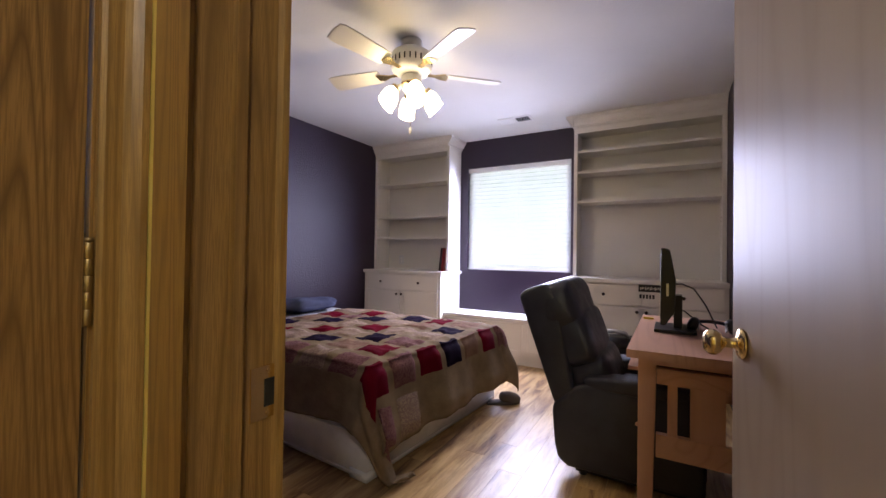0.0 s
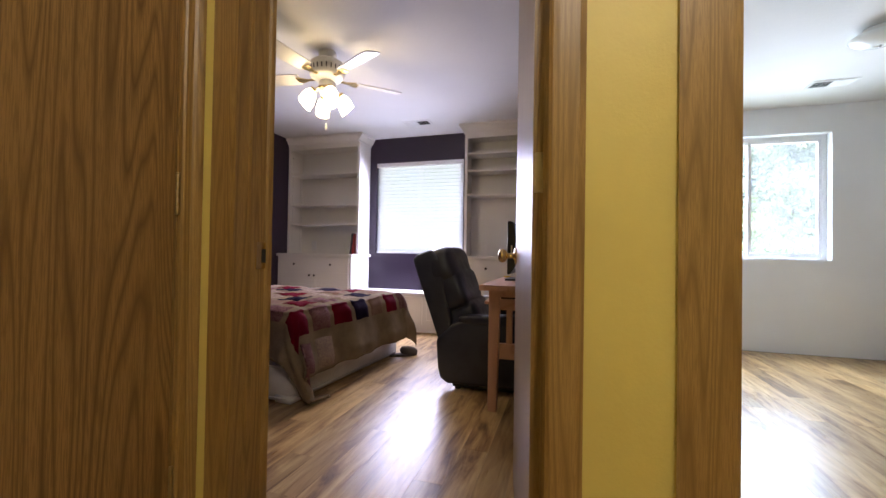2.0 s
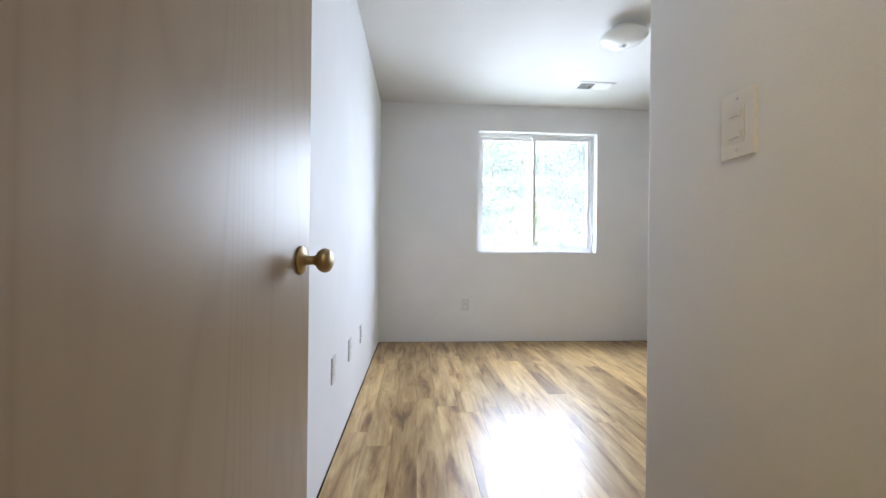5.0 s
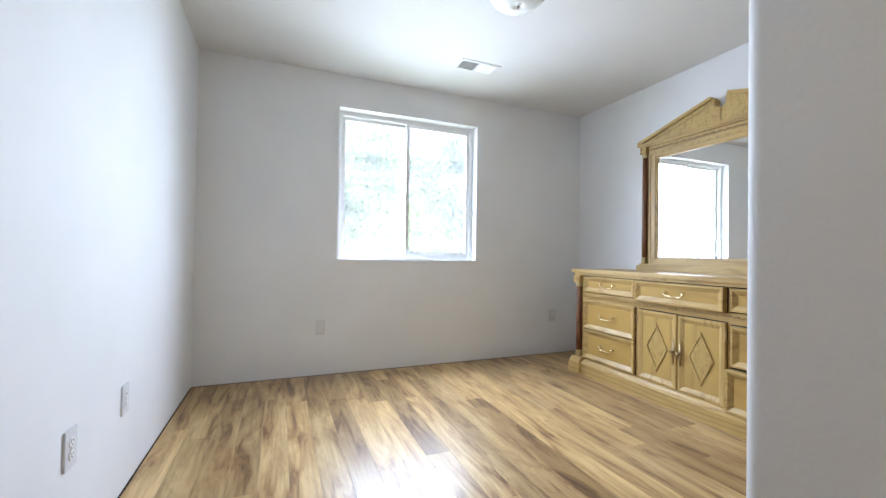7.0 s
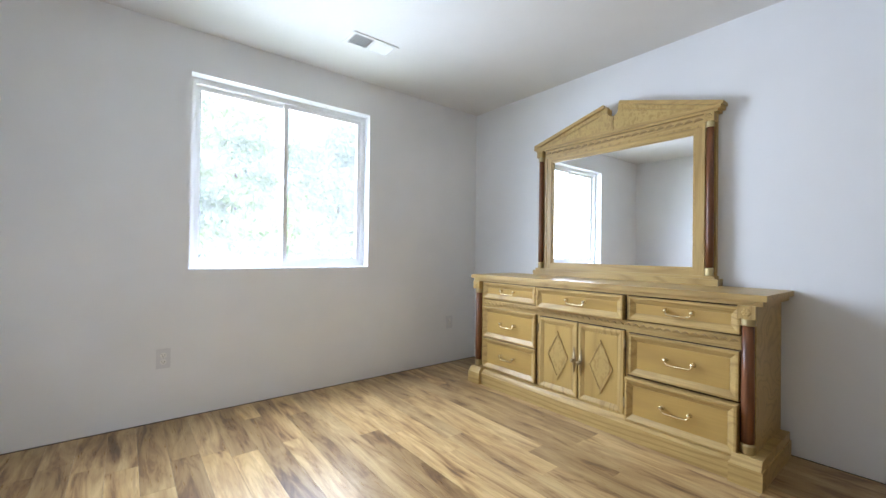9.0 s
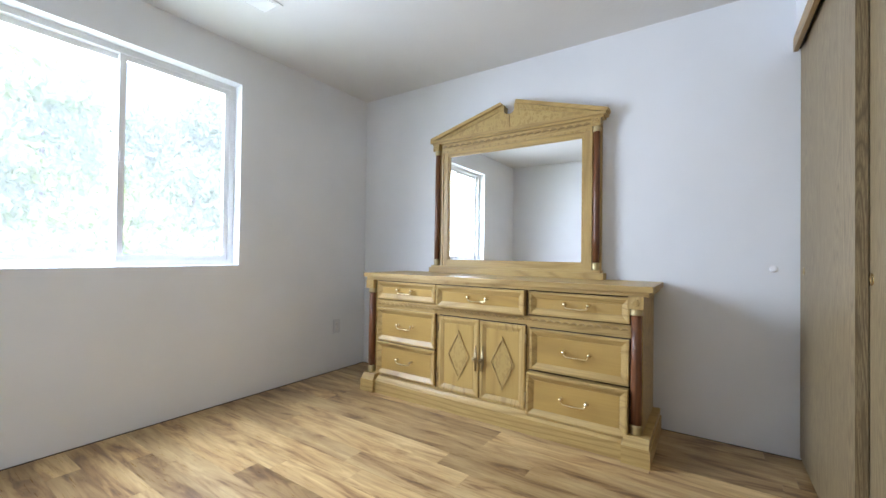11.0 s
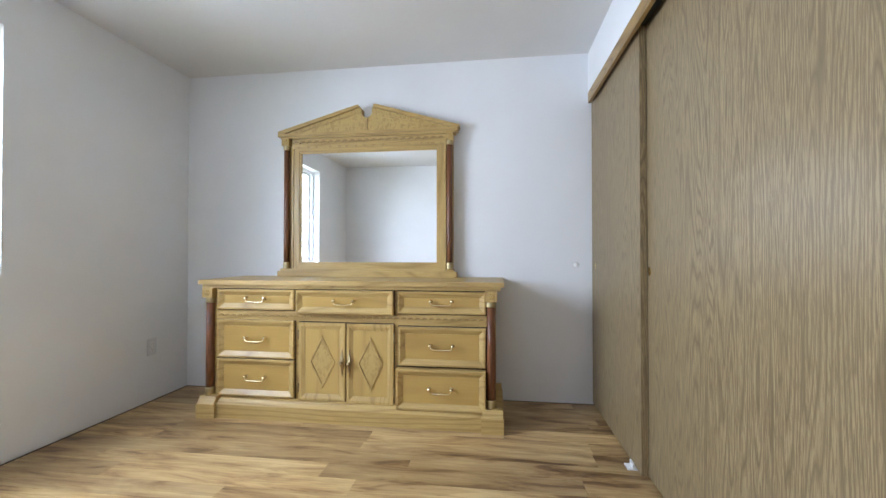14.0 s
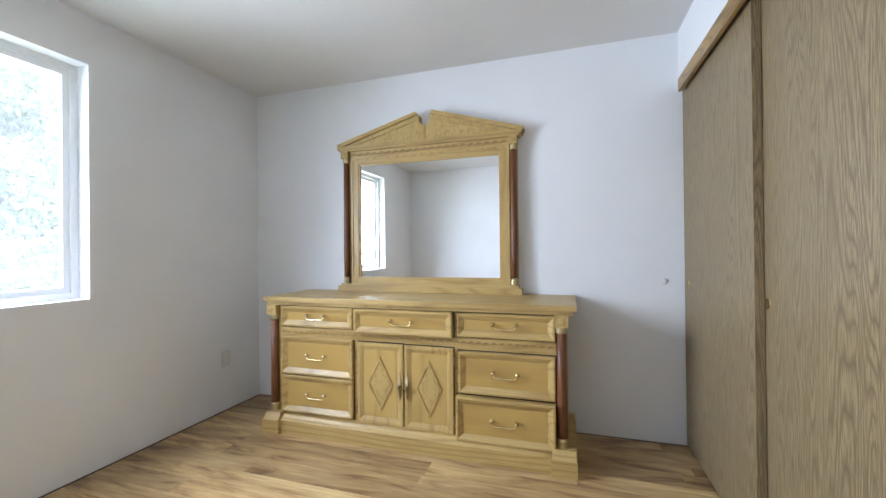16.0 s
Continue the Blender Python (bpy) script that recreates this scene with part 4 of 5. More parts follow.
# cornice and the two raking halves, broken in the middle
part("cornice", soft(boxes((XM - 0.022, 2.125, 1.890, EAST - 0.004, 3.435, 1.905)), 0.004), HONEY, mir)
part("cornice", soft(boxes((XM - 0.032, 2.108, 1.905, EAST - 0.004, 3.452, 1.926)), 0.006, 3), HONEY, mir)
YC, TOP = 2.775, 2.108
notch = [(YC + 0.040 * math.cos(a), 2.064 + 0.036 * math.sin(a)) for a in [-math.pi * k / 10 for k in range(0, 6)]]
def half(s):
    out = [(YC + s * (y - YC), z) for y, z in [(3.445, 1.926), (3.445, 1.934), (2.832, TOP), (2.815, TOP - 0.012), (2.815, 2.082)] + notch] + [(YC, 1.926)]
    tym = part("pediment", extruded(out, "x", XM - 0.012, EAST - 0.006), BURL, mir)
    cap = [(YC + s * (y - YC), z) for y, z in [(3.452, 1.926), (3.452, 1.944), (2.836, TOP + 0.012), (2.826, TOP - 0.008), (3.40, 1.930)]]
    part("raking_cornice", extruded(cap, "x", XM - 0.030, EAST - 0.005), HONEY, tym)
    line = [(YC + s * (y - YC), z) for y, z in [(3.30, 1.938), (2.86, 2.058), (2.86, 2.052), (3.28, 1.938)]]
    part("bead", extruded(line, "x", XM - 0.017, XM - 0.011), HONEY, tym)


half(1)
half(-1)
part("keystone", soft(boxes((XM - 0.018, YC - 0.008, 1.926, XM - 0.0125, YC + 0.008, 2.02)), 0.002), HONEY_UP, mir)

# ---- bedroom: built-in white cabinets ----
def cab_knob(x, y, z, parent):
    return part("knob", turned([(0.006, y), (0.005, y - 0.010), (0.012, y - 0.016), (0.014, y - 0.021), (0.010, y - 0.026), (0.003, y - 0.027)], "y", 16, (x, 0, z)), DARK_METAL, parent, "small dark round knob", True)


def front(name, x0, x1, z0, z1, y, parent, rail=0.05, flat=False):
    """A cabinet front facing the room (towards -y): flat, or a frame round a sunk panel."""
    if flat:
        return part(name, soft(boxes((x0, y - 0.019, z0, x1, y, z1)), 0.002), CABINET, parent)
    d = part(name, boxes((x0, y - 0.012, z0, x1, y, z1)), CABINET, parent)
    part("door_frame", soft(boxes((x0, y - 0.019, z0, x0 + rail, y - 0.012, z1), (x1 - rail, y - 0.019, z0, x1, y - 0.012, z1), (x0 + rail, y - 0.019, z0, x1 - rail, y - 0.012, z0 + rail), (x0 + rail, y - 0.019, z1 - rail, x1 - rail, y - 0.012, z1)), 0.0015), CABINET, d)
    return d


BF, SF = 3.815, 3.985    # fronts of base cabinets and of the shelves above


def base_cabinet(x0, x1, label):
    c = thing("base_cabinet", pose((x0 + x1) / 2, 4.05, 0), label, "cabinet", "built-in base cabinets")
    part("body", boxes((x0, BF, 0.09, x1, NORTH_B - 0.003, 0.870)), CABINET, c)
    part("toe_kick", boxes((x0 + 0.002, BF + 0.05, 0, x1 - 0.002, NORTH_B - 0.003, 0.09)), CABINET, c)
    mid, g = (x0 + x1) / 2, 0.004
    d = front("drawer", x0 + 0.03, mid - g if x1 - x0 > 1.12 else x1 - 0.03, 0.685, 0.858, BF, c, 0.05, True)
    if x1 - x0 > 1.12:
        d2 = front("drawer", mid + g, x1 - 0.03, 0.685, 0.858, BF, c, 0.05, True)
        cab_knob((x0 + mid) / 2, BF - 0.019, 0.772, d)
        cab_knob((mid + x1) / 2, BF - 0.019, 0.772, d2)
    else:
        cab_knob(x0 + 0.27, BF - 0.019, 0.772, d)
        cab_knob(x1 - 0.27, BF - 0.019, 0.772, d)
    for a, b, kx in ((x0 + 0.03, mid - g, mid - 0.035), (mid + g, x1 - 0.03, mid + 0.035)):
        dr = front("cabinet_door", a, b, 0.11, 0.672, BF, c)
        cab_knob(kx, BF - 0.019, 0.635, dr)
    return c


LX0, LX1 = B_WEST + 0.004, -2.03
RX0, RX1 = -0.665, B_EAST - 0.004
base_cabinet(LX0, LX1, "white painted base cabinet with drawer, doors and dark knobs")
base_cabinet(RX0, RX1, "white painted base cabinet with dark knobs behind the desk")
for x0, x1, o0, o1 in ((LX0, LX1, 0, 0.025), (RX0, RX1, 0.025, 0)):
    t = thing("cabinet_top", pose((x0 + x1) / 2, 4.0, 0.870), "white painted cabinet worktop with a square edge", "worktop", "cabinet tops")
    part("slab", soft(boxes((x0 - o0, BF - 0.032, 0.871, x1 + o1, NORTH_B - 0.003, 0.906)), 0.003), CABINET, t)


def bookcase(x0, x1, shelves, label):
    c = thing("bookcase", pose((x0 + x1) / 2, 4.12, 0.906), label, "bookcase", "built-in bookcases")
    part("side", soft(boxes((x0, SF + 0.02, 0.907, x0 + 0.02, NORTH_B - 0.003, 2.33)), 0.001), CABINET, c)
    part("side", soft(boxes((x1 - 0.02, SF + 0.02, 0.907, x1, NORTH_B - 0.003, 2.33)), 0.001), CABINET, c)
    part("back", boxes((x0 + 0.02, NORTH_B - 0.014, 0.907, x1 - 0.02, NORTH_B - 0.004, 2.33)), CABINET, c)
    part("stile", soft(boxes((x0, SF, 0.907, x0 + 0.032, SF + 0.02, 2.325)), 0.0015), CABINET, c)
    part("stile", soft(boxes((x1 - 0.032, SF, 0.907, x1, SF + 0.02, 2.325)), 0.0015), CABINET, c)
    part("top_rail", soft(boxes((x0 + 0.032, SF, 2.272, x1 - 0.032, SF + 0.02, 2.325)), 0.0015), CABINET, c)
    part("top_board", boxes((x0 + 0.02, SF + 0.02, 2.29, x1 - 0.02, NORTH_B - 0.014, 2.31)), CABINET, c)
    prof = [(SF, 2.325), (SF - 0.010, 2.325), (SF - 0.012, 2.345), (SF - 0.030, 2.360), (SF - 0.050, 2.394), (SF - 0.062, 2.400), (SF - 0.062, CEIL - 0.001), (SF, CEIL - 0.001)]
    part("crown_moulding", extruded(prof, "x", x0 - 0.0, x1 + 0.0), CABINET, c)
    for z in shelves:
        s = part("shelf", soft(boxes((x0 + 0.021, SF + 0.03, z - 0.022, x1 - 0.021, NORTH_B - 0.015, z)), 0.0015), CABINET, c)
        for xx in (x0 + 0.026, x1 - 0.026):
            part("shelf_pin", turned([(0.003, z - 0.028), (0.003, z - 0.0225)], "z", 8, (xx, SF + 0.07, 0)), SILVER, s)
    for xx in (x0 + 0.0205, x1 - 0.0215):
        holes = boxes(*[(xx, SF + 0.064 + dy, 1.0 + 0.032 * k, xx + 0.001, SF + 0.070 + dy, 1.006 + 0.032 * k) for k in range(38) for dy in (0, 0.16)])
        part("pin_holes", holes, SHADOW_GAP, c)["kind"] = "stuff"
    return c


bookcase(LX0, LX1, (1.303, 1.557, 1.962), "white built-in bookcase, nearly empty, with crown moulding")
bookcase(RX0, RX1, (1.632, 1.912, 2.112), "white built-in bookcase with three empty shelves")
# side of the crown, returning to the wall beside the window
for x, w in ((LX1, 1), (RX0, -1)):
    prof = [(x, 2.325), (x + w * 0.010, 2.325), (x + w * 0.012, 2.345), (x + w * 0.030, 2.360), (x + w * 0.050, 2.394), (x + w * 0.062, 2.400), (x + w * 0.062, CEIL - 0.001), (x, CEIL - 0.001)]
    t = thing("crown_return", pose(x, 4.1, 2.3), "white crown moulding return beside the window", "trim")
    t["kind"] = "structure"
    part("moulding", extruded(prof, "y", SF - 0.062, NORTH_B - 0.002), CABINET, t)

# window seat
seat = thing("window_bench", pose((LX1 + RX0) / 2, 4.0, 0), "white painted window seat with panelled front", "bench")
BS = 3.905
part("body", boxes((LX1 + 0.003, BS, 0.08, RX0 - 0.003, NORTH_B - 0.003, 0.43)), CABINET, seat)
part("kick", boxes((LX1 + 0.004, BS + 0.012, 0, RX0 - 0.004, NORTH_B - 0.003, 0.08)), CABINET, seat)
part("seat_board", soft(boxes((LX1 + 0.002, BS - 0.028, 0.43, RX0 - 0.002, NORTH_B - 0.003, 0.462)), 0.003), CABINET, seat)
third = (RX0 - LX1 - 0.06) / 3
for i in range(3):
    front("front_panel", LX1 + 0.03 + third * i + 0.004, LX1 + 0.03 + third * (i + 1) - 0.004, 0.10, 0.415, BS, seat)

# small things on the shelves
def book(x, y, z, w, h, d, lean, cover, label):
    b = thing("book", pose(x, y, z, 0, lean, 0), label, "book", "leaning books")
    part("cover", soft(boxes((-w / 2, -d / 2, 0, -w / 2 + 0.003, d / 2, h), (w / 2 - 0.003, -d / 2, 0, w / 2, d / 2, h), (-w / 2 + 0.003, -d / 2, 0, w / 2 - 0.003, -d / 2 + 0.003, h)), 0.0008), cover, b, "", False, True)
    part("pages", boxes((-w / 2 + 0.003, -d / 2 + 0.004, 0.003, w / 2 - 0.003, d / 2 - 0.004, h - 0.003)), PAPER, b, "", False, True)


book(-2.150, 4.09, 0.9075, 0.020, 0.265, 0.20, 6, BLACK_BOOK, "black hardback leaning at the end of a white shelf")
book(-2.118, 4.09, 0.9075, 0.024, 0.255, 0.20, 6, RED_BOOK, "red hardback leaning at the end of a white shelf")
sock = outlet("wall_socket", (-2.87, NORTH_B - 0.0145, 1.02), "y", -1, "white double wall socket at the back of a shelf")

# stickers on the right cabinet, unreadable writing as bars
stick = thing("sticker", pose(-0.02, BF - 0.0195, 0.83), "black and white stickers on the cabinet front", "sticker")
part("black_label", boxes((-0.088, BF - 0.0203, 0.808, 0.095, BF - 0.0195, 0.868)), BLACK, stick)
bars = [(-0.075 + 0.012 * k, BF - 0.0208, 0.822 + 0.006 * (k % 3), -0.068 + 0.012 * k, BF - 0.0203, 0.845 + 0.005 * (k % 2)) for k in range(14)]
part("printed_bars", boxes(*bars), PAPER, stick)
part("letter_bars", boxes(*[(-0.08 + 0.024 * k, BF - 0.0203, 0.752, -0.064 + 0.024 * k, BF - 0.0195, 0.785) for k in range(5)]), BLACK, stick)

# ---- bed ----
BED_TURN = -4.0     # the bed stands slightly askew
bed = thing("bed", pose(-1.11, 1.54, 0, 0, 0, BED_TURN), "full-size bed with white box spring and mattress", "bed")
L, WID = 1.86, 1.36    # local x runs from foot (0) to head (-L), y across
part("box_spring", soft(boxes((-L, 0, 0.012, 0, WID, 0.243)), 0.03, 4), TICKING, bed, "white quilted box spring", True, True)
part("mattress", soft(boxes((-L, 0.008, 0.246, -0.008, WID - 0.008, 0.545)), 0.05, 4), TICKING, bed, "white mattress", True, True)
for z in (0.03, 0.222):
    part("piping", tube([(-L + 0.03, -0.003, z), (-0.03, -0.003, z), (-0.006, 0.006, z), (0.003, 0.03, z), (0.003, WID - 0.03, z)], 0.005, 8), TICKING, bed, "", True, True)
part("corner_guard", soft(boxes((-0.11, -0.006, 0.004, 0.006, 0.09, 0.05)), 0.012, 3), VINYL, bed, "clear plastic corner guard", True, True)

quilt = thing("quilt", pose(-1.11, 1.54, 0.55, 0, 0, BED_TURN), "patchwork quilt in crimson, navy, mauve and beige, spread over a bed", "quilt")
TOPZ, RAD = 0.565 - 0.55, 0.07


def draped(u, v, lift=0.0):
    """Where the quilt's cloth point (u along the bed, v across) comes to lie, in the bed's axes."""
    a, b, c = max(0.0, u), max(0.0, -v), max(0.0, v - WID)
    bx, by = min(u, 0.0), min(max(v, 0.0), WID)
    side = -b if b > 0 else c
    d = math.hypot(a, side)
    wob = 0.014 * noise.noise(Vector((u * 5, v * 5, 0.3))) + 0.012 * noise.noise(Vector((u * 15, v * 15, 2.0))) + 0.006 * noise.noise(Vector((u * 34, v * 34, 5.0)))
    if d < 1e-6:
        edge = min(-u, v, WID - v)
        dip = 0.016 * max(0.0, 1 - edge / 0.12) ** 2
        return Vector((bx, by, TOPZ + wob - dip + lift))
    dx, dy = a / d, side / d
    ang = math.atan2(side, a if a > 0 else 1e-9)
    corner = min(a, abs(side)) / d
    fold = 0.020 * math.sin((v if a > abs(side) else u) * 11.0 + 0.7) + 0.010 * math.sin((v if a > abs(side) else u) * 23.0 + 1.3) + 0.012 * corner * math.sin(ang * 6.0)
    arc = min(d, RAD * math.pi / 2)
    out = RAD * math.sin(arc / RAD) - 0.045
    down = RAD * (1 - math.cos(arc / RAD)) + max(0.0, d - RAD * math.pi / 2)
    hang = min(1.0, d / 0.35)
    out += hang * (fold * 1.0 + 0.055 * hang + 0.15 * corner)
    z = TOPZ - 0.016 - down * (1 + (0.8 * (2 * a * b / (d * d)) ** 1.6 if b > 0 else -0.08 * corner)) + lift * max(0.0, 1 - hang)
    floor = 0.008 - 0.55
    if z < floor + 0.012:
        out += (floor + 0.012 - z) * (0.03 if b > 0 else 0.8)
        z = floor + 0.012 + 0.008 * (1 + math.sin(u * 40 + v * 33))
    out = max(out, 0.012 * hang)
    if b > 0 and a > 0:
        swing = 2 * a * b / (d * d) * min(1.0, max(0.0, d - 0.16) / 0.34)
        over = 0.045 * swing * b / (a + b)
        return Vector((bx + dx * (out + lift) + over, by + dy * (out + lift) * (1 - 0.6 * swing) + 0.22 * swing, z + wob * 0.6))
    return Vector((bx + dx * (out + lift), by + dy * (out + lift), z + wob * 0.6))


U0, U1, V0, V1 = -1.46, 0.43, -0.32, WID + 0.36


def cloth_patch(u0, u1, v0, v1, nu, nv, lift, puff=0.0):
    bm = bmesh.new()
    g = []
    for i in range(nu + 1):
        row = []
        for j in range(nv + 1):
            s, t = i / nu, j / nv
            e = min(s, 1 - s, t, 1 - t)
            row.append(bm.verts.new(draped(u0 + (u1 - u0) * s, v0 + (v1 - v0) * t, lift + puff * min(1.0, e * 5) - (0.004 if e == 0 and puff else 0))))
        g.append(row)
    for i in range(nu):
        for j in range(nv):
            bm.faces.new((g[i][j], g[i + 1][j], g[i + 1][j + 1], g[i][j + 1]))
    return bm


top_cloth = part("backing_cloth", cloth_patch(U0, U1, V0, V1, 96, 104, 0.0), QUILT, quilt, "beige quilted border and sashing", True, True)
thick = top_cloth.modifiers.new("thickness", "SOLIDIFY")
thick.thickness, thick.offset = 0.008, 1.0
PITCH, GAP = 0.235, 0.030
C, N, M, T, B = CRIMSON, NAVY, MAUVE, TAN, CREAM
rows = [[C, B, N, T, C, B, M], [B, C, B, N, M, C, B], [N, B, C, B, N, B, T], [M, N, B, C, B, N, B], [B, T, N, B, T, C, M], [M, C, M, B, N, T, B], [C, M, C, N, T, C, M], [M, B]]
for i, row in enumerate(rows):
    for j, m in enumerate(row):
        u0, v0 = -1.4475 + i * PITCH, -0.1175 + j * PITCH
        part("patch", cloth_patch(u0 + GAP / 2, u0 + PITCH - GAP / 2, v0 + GAP / 2, v0 + PITCH - GAP / 2, 12, 12, 0.0075, 0.008), m, quilt, "", True, True)

pil = thing("pillow", pose(-2.82, 2.10, 0.55, 0, 0, BED_TURN), "slate blue cotton pillow at the head of the bed", "pillow")
part("pillowcase", pad((-0.02, -0.14, 0.068), (0.42, 0.66, 0.13), (3, -8, 4), 0.55, 0.22, 3), DENIM, pil, "", True, True)
pil2 = thing("pillow", pose(-2.82, 2.68, 0.55, 0, 0, BED_TURN), "slate blue cotton pillow near the cabinet", "pillow")
part("pillowcase", pad((-0.02, -0.02, 0.063), (0.42, 0.56, 0.12), (-3, -5, -6), 0.55, 0.22, 8), DENIM, pil2, "", True, True)

slip = thing("slipper", pose(-0.935, 2.86, 0, 0, 0, 35), "grey felt slipper on the floor at the bed's foot", "slipper")
part("sole", soft(extruded([(-0.12, -0.035), (0.06, -0.045), (0.13, -0.02), (0.13, 0.03), (0.06, 0.05), (-0.12, 0.035)], "z", 0.0, 0.018), 0.006, 2), FELT, slip, "", True, True)
part("upper", pad((0.055, 0, 0.04), (0.16, 0.095, 0.075), (0, 10, 0), 0.6, 0.03, 2), FELT, slip, "", True, True)

# ---- ceiling fan ----
fan = thing("ceiling_fan", pose(*FAN, CEIL), "white ceiling fan with four lit tulip glass shades", "ceiling fan")
at = (*FAN, CEIL)
part("canopy", turned([(0.065, 0), (0.068, -0.012), (0.060, -0.030), (0.035, -0.042)], "z", 32, at), FAN_WHITE, fan, "", True)
body = part("motor_housing", turned([(0.035, -0.040), (0.100, -0.050), (0.122, -0.062), (0.128, -0.085), (0.126, -0.130), (0.118, -0.142), (0.090, -0.155), (0.060, -0.160)], "z", 48, at), FAN_WHITE, fan, "", True)
for k in range(24):
    part("vent_slot", moved(boxes((0.124, -0.004, -0.118, 0.1295, 0.004, -0.092)), pose(*at, 0, 0, k * 15)), SHADOW_GAP, body)
part("switch_housing", turned([(0.050, -0.160), (0.062, -0.168), (0.064, -0.200), (0.056, -0.225), (0.040, -0.240), (0.020, -0.248)], "z", 32, at), FAN_WHITE, fan, "", True)
part("brass_band", turned([(0.0645, -0.196), (0.0655, -0.200), (0.0655, -0.206), (0.060, -0.210)], "z", 32, at), BRASS, fan, "", True)
for k in range(5):
    a = 72 * k + 45
    m = pose(*at, 0, 0, a)
    iron = part("blade_iron", moved(extruded([(0.085, -0.016), (0.15, -0.012), (0.20, -0.040), (0.235, -0.040), (0.235, 0.040), (0.20, 0.040), (0.15, 0.012), (0.085, 0.016)], "z", -0.149, -0.144), m), BRASS, fan, "brass blade bracket")
    blade = [(0.215, -0.052), (0.45, -0.064), (0.555, -0.066), (0.582, -0.055), (0.59, 0.0), (0.582, 0.055), (0.555, 0.066), (0.45, 0.064), (0.215, 0.052)]
    part("blade", moved(soft(extruded(blade, "z", -0.003, 0.003), 0.0015), m @ pose(0, 0, -0.140, 11, 0, 0)), FAN_WHITE, fan)
for k in range(4):
    a = 90 * k + 45
    m = pose(*at, 0, 0, a)
    part("lamp_arm", moved(tube([(0.045, 0, -0.205), (0.075, 0, -0.212), (0.098, 0, -0.226)], 0.010, 12), m), FAN_WHITE, fan, "", True)
    tilt = m @ pose(0.095, 0, -0.222, 0, -38, 0)
    sh = part("shade", moved(turned([(0.020, 0.0), (0.024, -0.007), (0.028, -0.017), (0.042, -0.036), (0.050, -0.060), (0.052, -0.080), (0.049, -0.095), (0.054, -0.108), (0.051, -0.107), (0.046, -0.094), (0.044, -0.060), (0.018, -0.017)], "z", 28), tilt), SHADE, fan, "lit frosted tulip glass shade", True)
    part("fitter", moved(turned([(0.020, 0.006), (0.027, 0.0), (0.027, -0.014), (0.023, -0.016)], "z", 24), tilt), BRASS, fan, "", True)
part("pull_chain", tube([(FAN[0] + 0.01, FAN[1] - 0.02, CEIL - 0.246), (FAN[0] + 0.01, FAN[1] - 0.02, CEIL - 0.40)], 0.0016, 6), BRASS, fan)
part("chain_fob", turned([(0.002, -0.400), (0.006, -0.406), (0.009, -0.424), (0.006, -0.434), (0.002, -0.437)], "z", 14, (FAN[0] + 0.01, FAN[1] - 0.02, CEIL)), FAN_WHITE, fan, "", True)

fan.matrix_basis = fan.matrix_basis @ Matrix.Diagonal((1, 1, 1.36, 1))

# ---- recliner ----
rec = thing("recliner", pose(-0.2, 2.395, 0), "black leather recliner with a padded back facing a desk", "armchair")
RY0, RY1 = 2.10, 2.69
part("back_shell", soft(extruded([(-0.602, 0.885), (-0.565, 0.918), (-0.47, 0.955), (-0.40, 0.90), (-0.30, 0.40), (-0.30, 0.30), (-0.405, 0.34)], "y", RY0 + 0.015, RY1 - 0.015), 0.022, 3), LEATHER, rec, "", True)
part("head_cushion", pad((-0.418, 2.395, 0.822), (0.25, 0.56, 0.29), (0, -21, 0), 0.42, 0.05, 1), LEATHER, rec, "", True)
part("back_cushion", pad((-0.325, 2.395, 0.665), (0.22, 0.55, 0.30), (0, -21, 0), 0.42, 0.06, 5), LEATHER, rec, "", True)
part("lumbar_cushion", pad((-0.235, 2.395, 0.49), (0.22, 0.50, 0.22), (0, -16, 0), 0.42, 0.06, 6), LEATHER, rec, "", True)
for y0, y1 in ((RY0, RY0 + 0.135), (RY1 - 0.135, RY1)):
    arm = [(-0.415, 0.33), (-0.40, 0.36), (-0.30, 0.452), (-0.22, 0.485), (0.10, 0.495), (0.22, 0.475), (0.25, 0.42), (0.25, 0.045), (-0.33, 0.045), (-0.385, 0.075), (-0.40, 0.15)]
    part("arm", soft(extruded(arm, "y", y0, y1), 0.03, 4), LEATHER, rec, "", True)
    part("arm_pad", pad((-0.02, (y0 + y1) / 2, 0.485), (0.50, 0.15, 0.075), (0, -1, 0), 0.5, 0.05, 9), LEATHER, rec, "", True)
part("seat_cushion", pad((0.02, 2.395, 0.37), (0.50, 0.36, 0.18), (0, -4, 0), 0.45, 0.08, 4), LEATHER, rec, "", True)
part("footrest", soft(boxes((0.19, RY0 + 0.14, 0.08, 0.26, RY1 - 0.14, 0.36)), 0.025, 3), LEATHER, rec, "", True)
part("base", boxes((-0.30, RY0 + 0.05, 0.02, 0.20, RY1 - 0.05, 0.10)), BLACK, rec)
for x in (-0.27, 0.17):
    for y in (RY0 + 0.08, RY1 - 0.08):
        part("foot", turned([(0.02, 0), (0.022, 0.02)], "z", 14, (x, y, 0)), BLACK, rec)
part("lever", tube([(-0.02, RY0 - 0.001, 0.33), (-0.02, RY0 - 0.025, 0.34), (0.02, RY0 - 0.03, 0.37)], 0.008, 10), PINK_PINE, rec)

rec.matrix_basis = pose(0.035, 0, 0) @ rec.matrix_basis

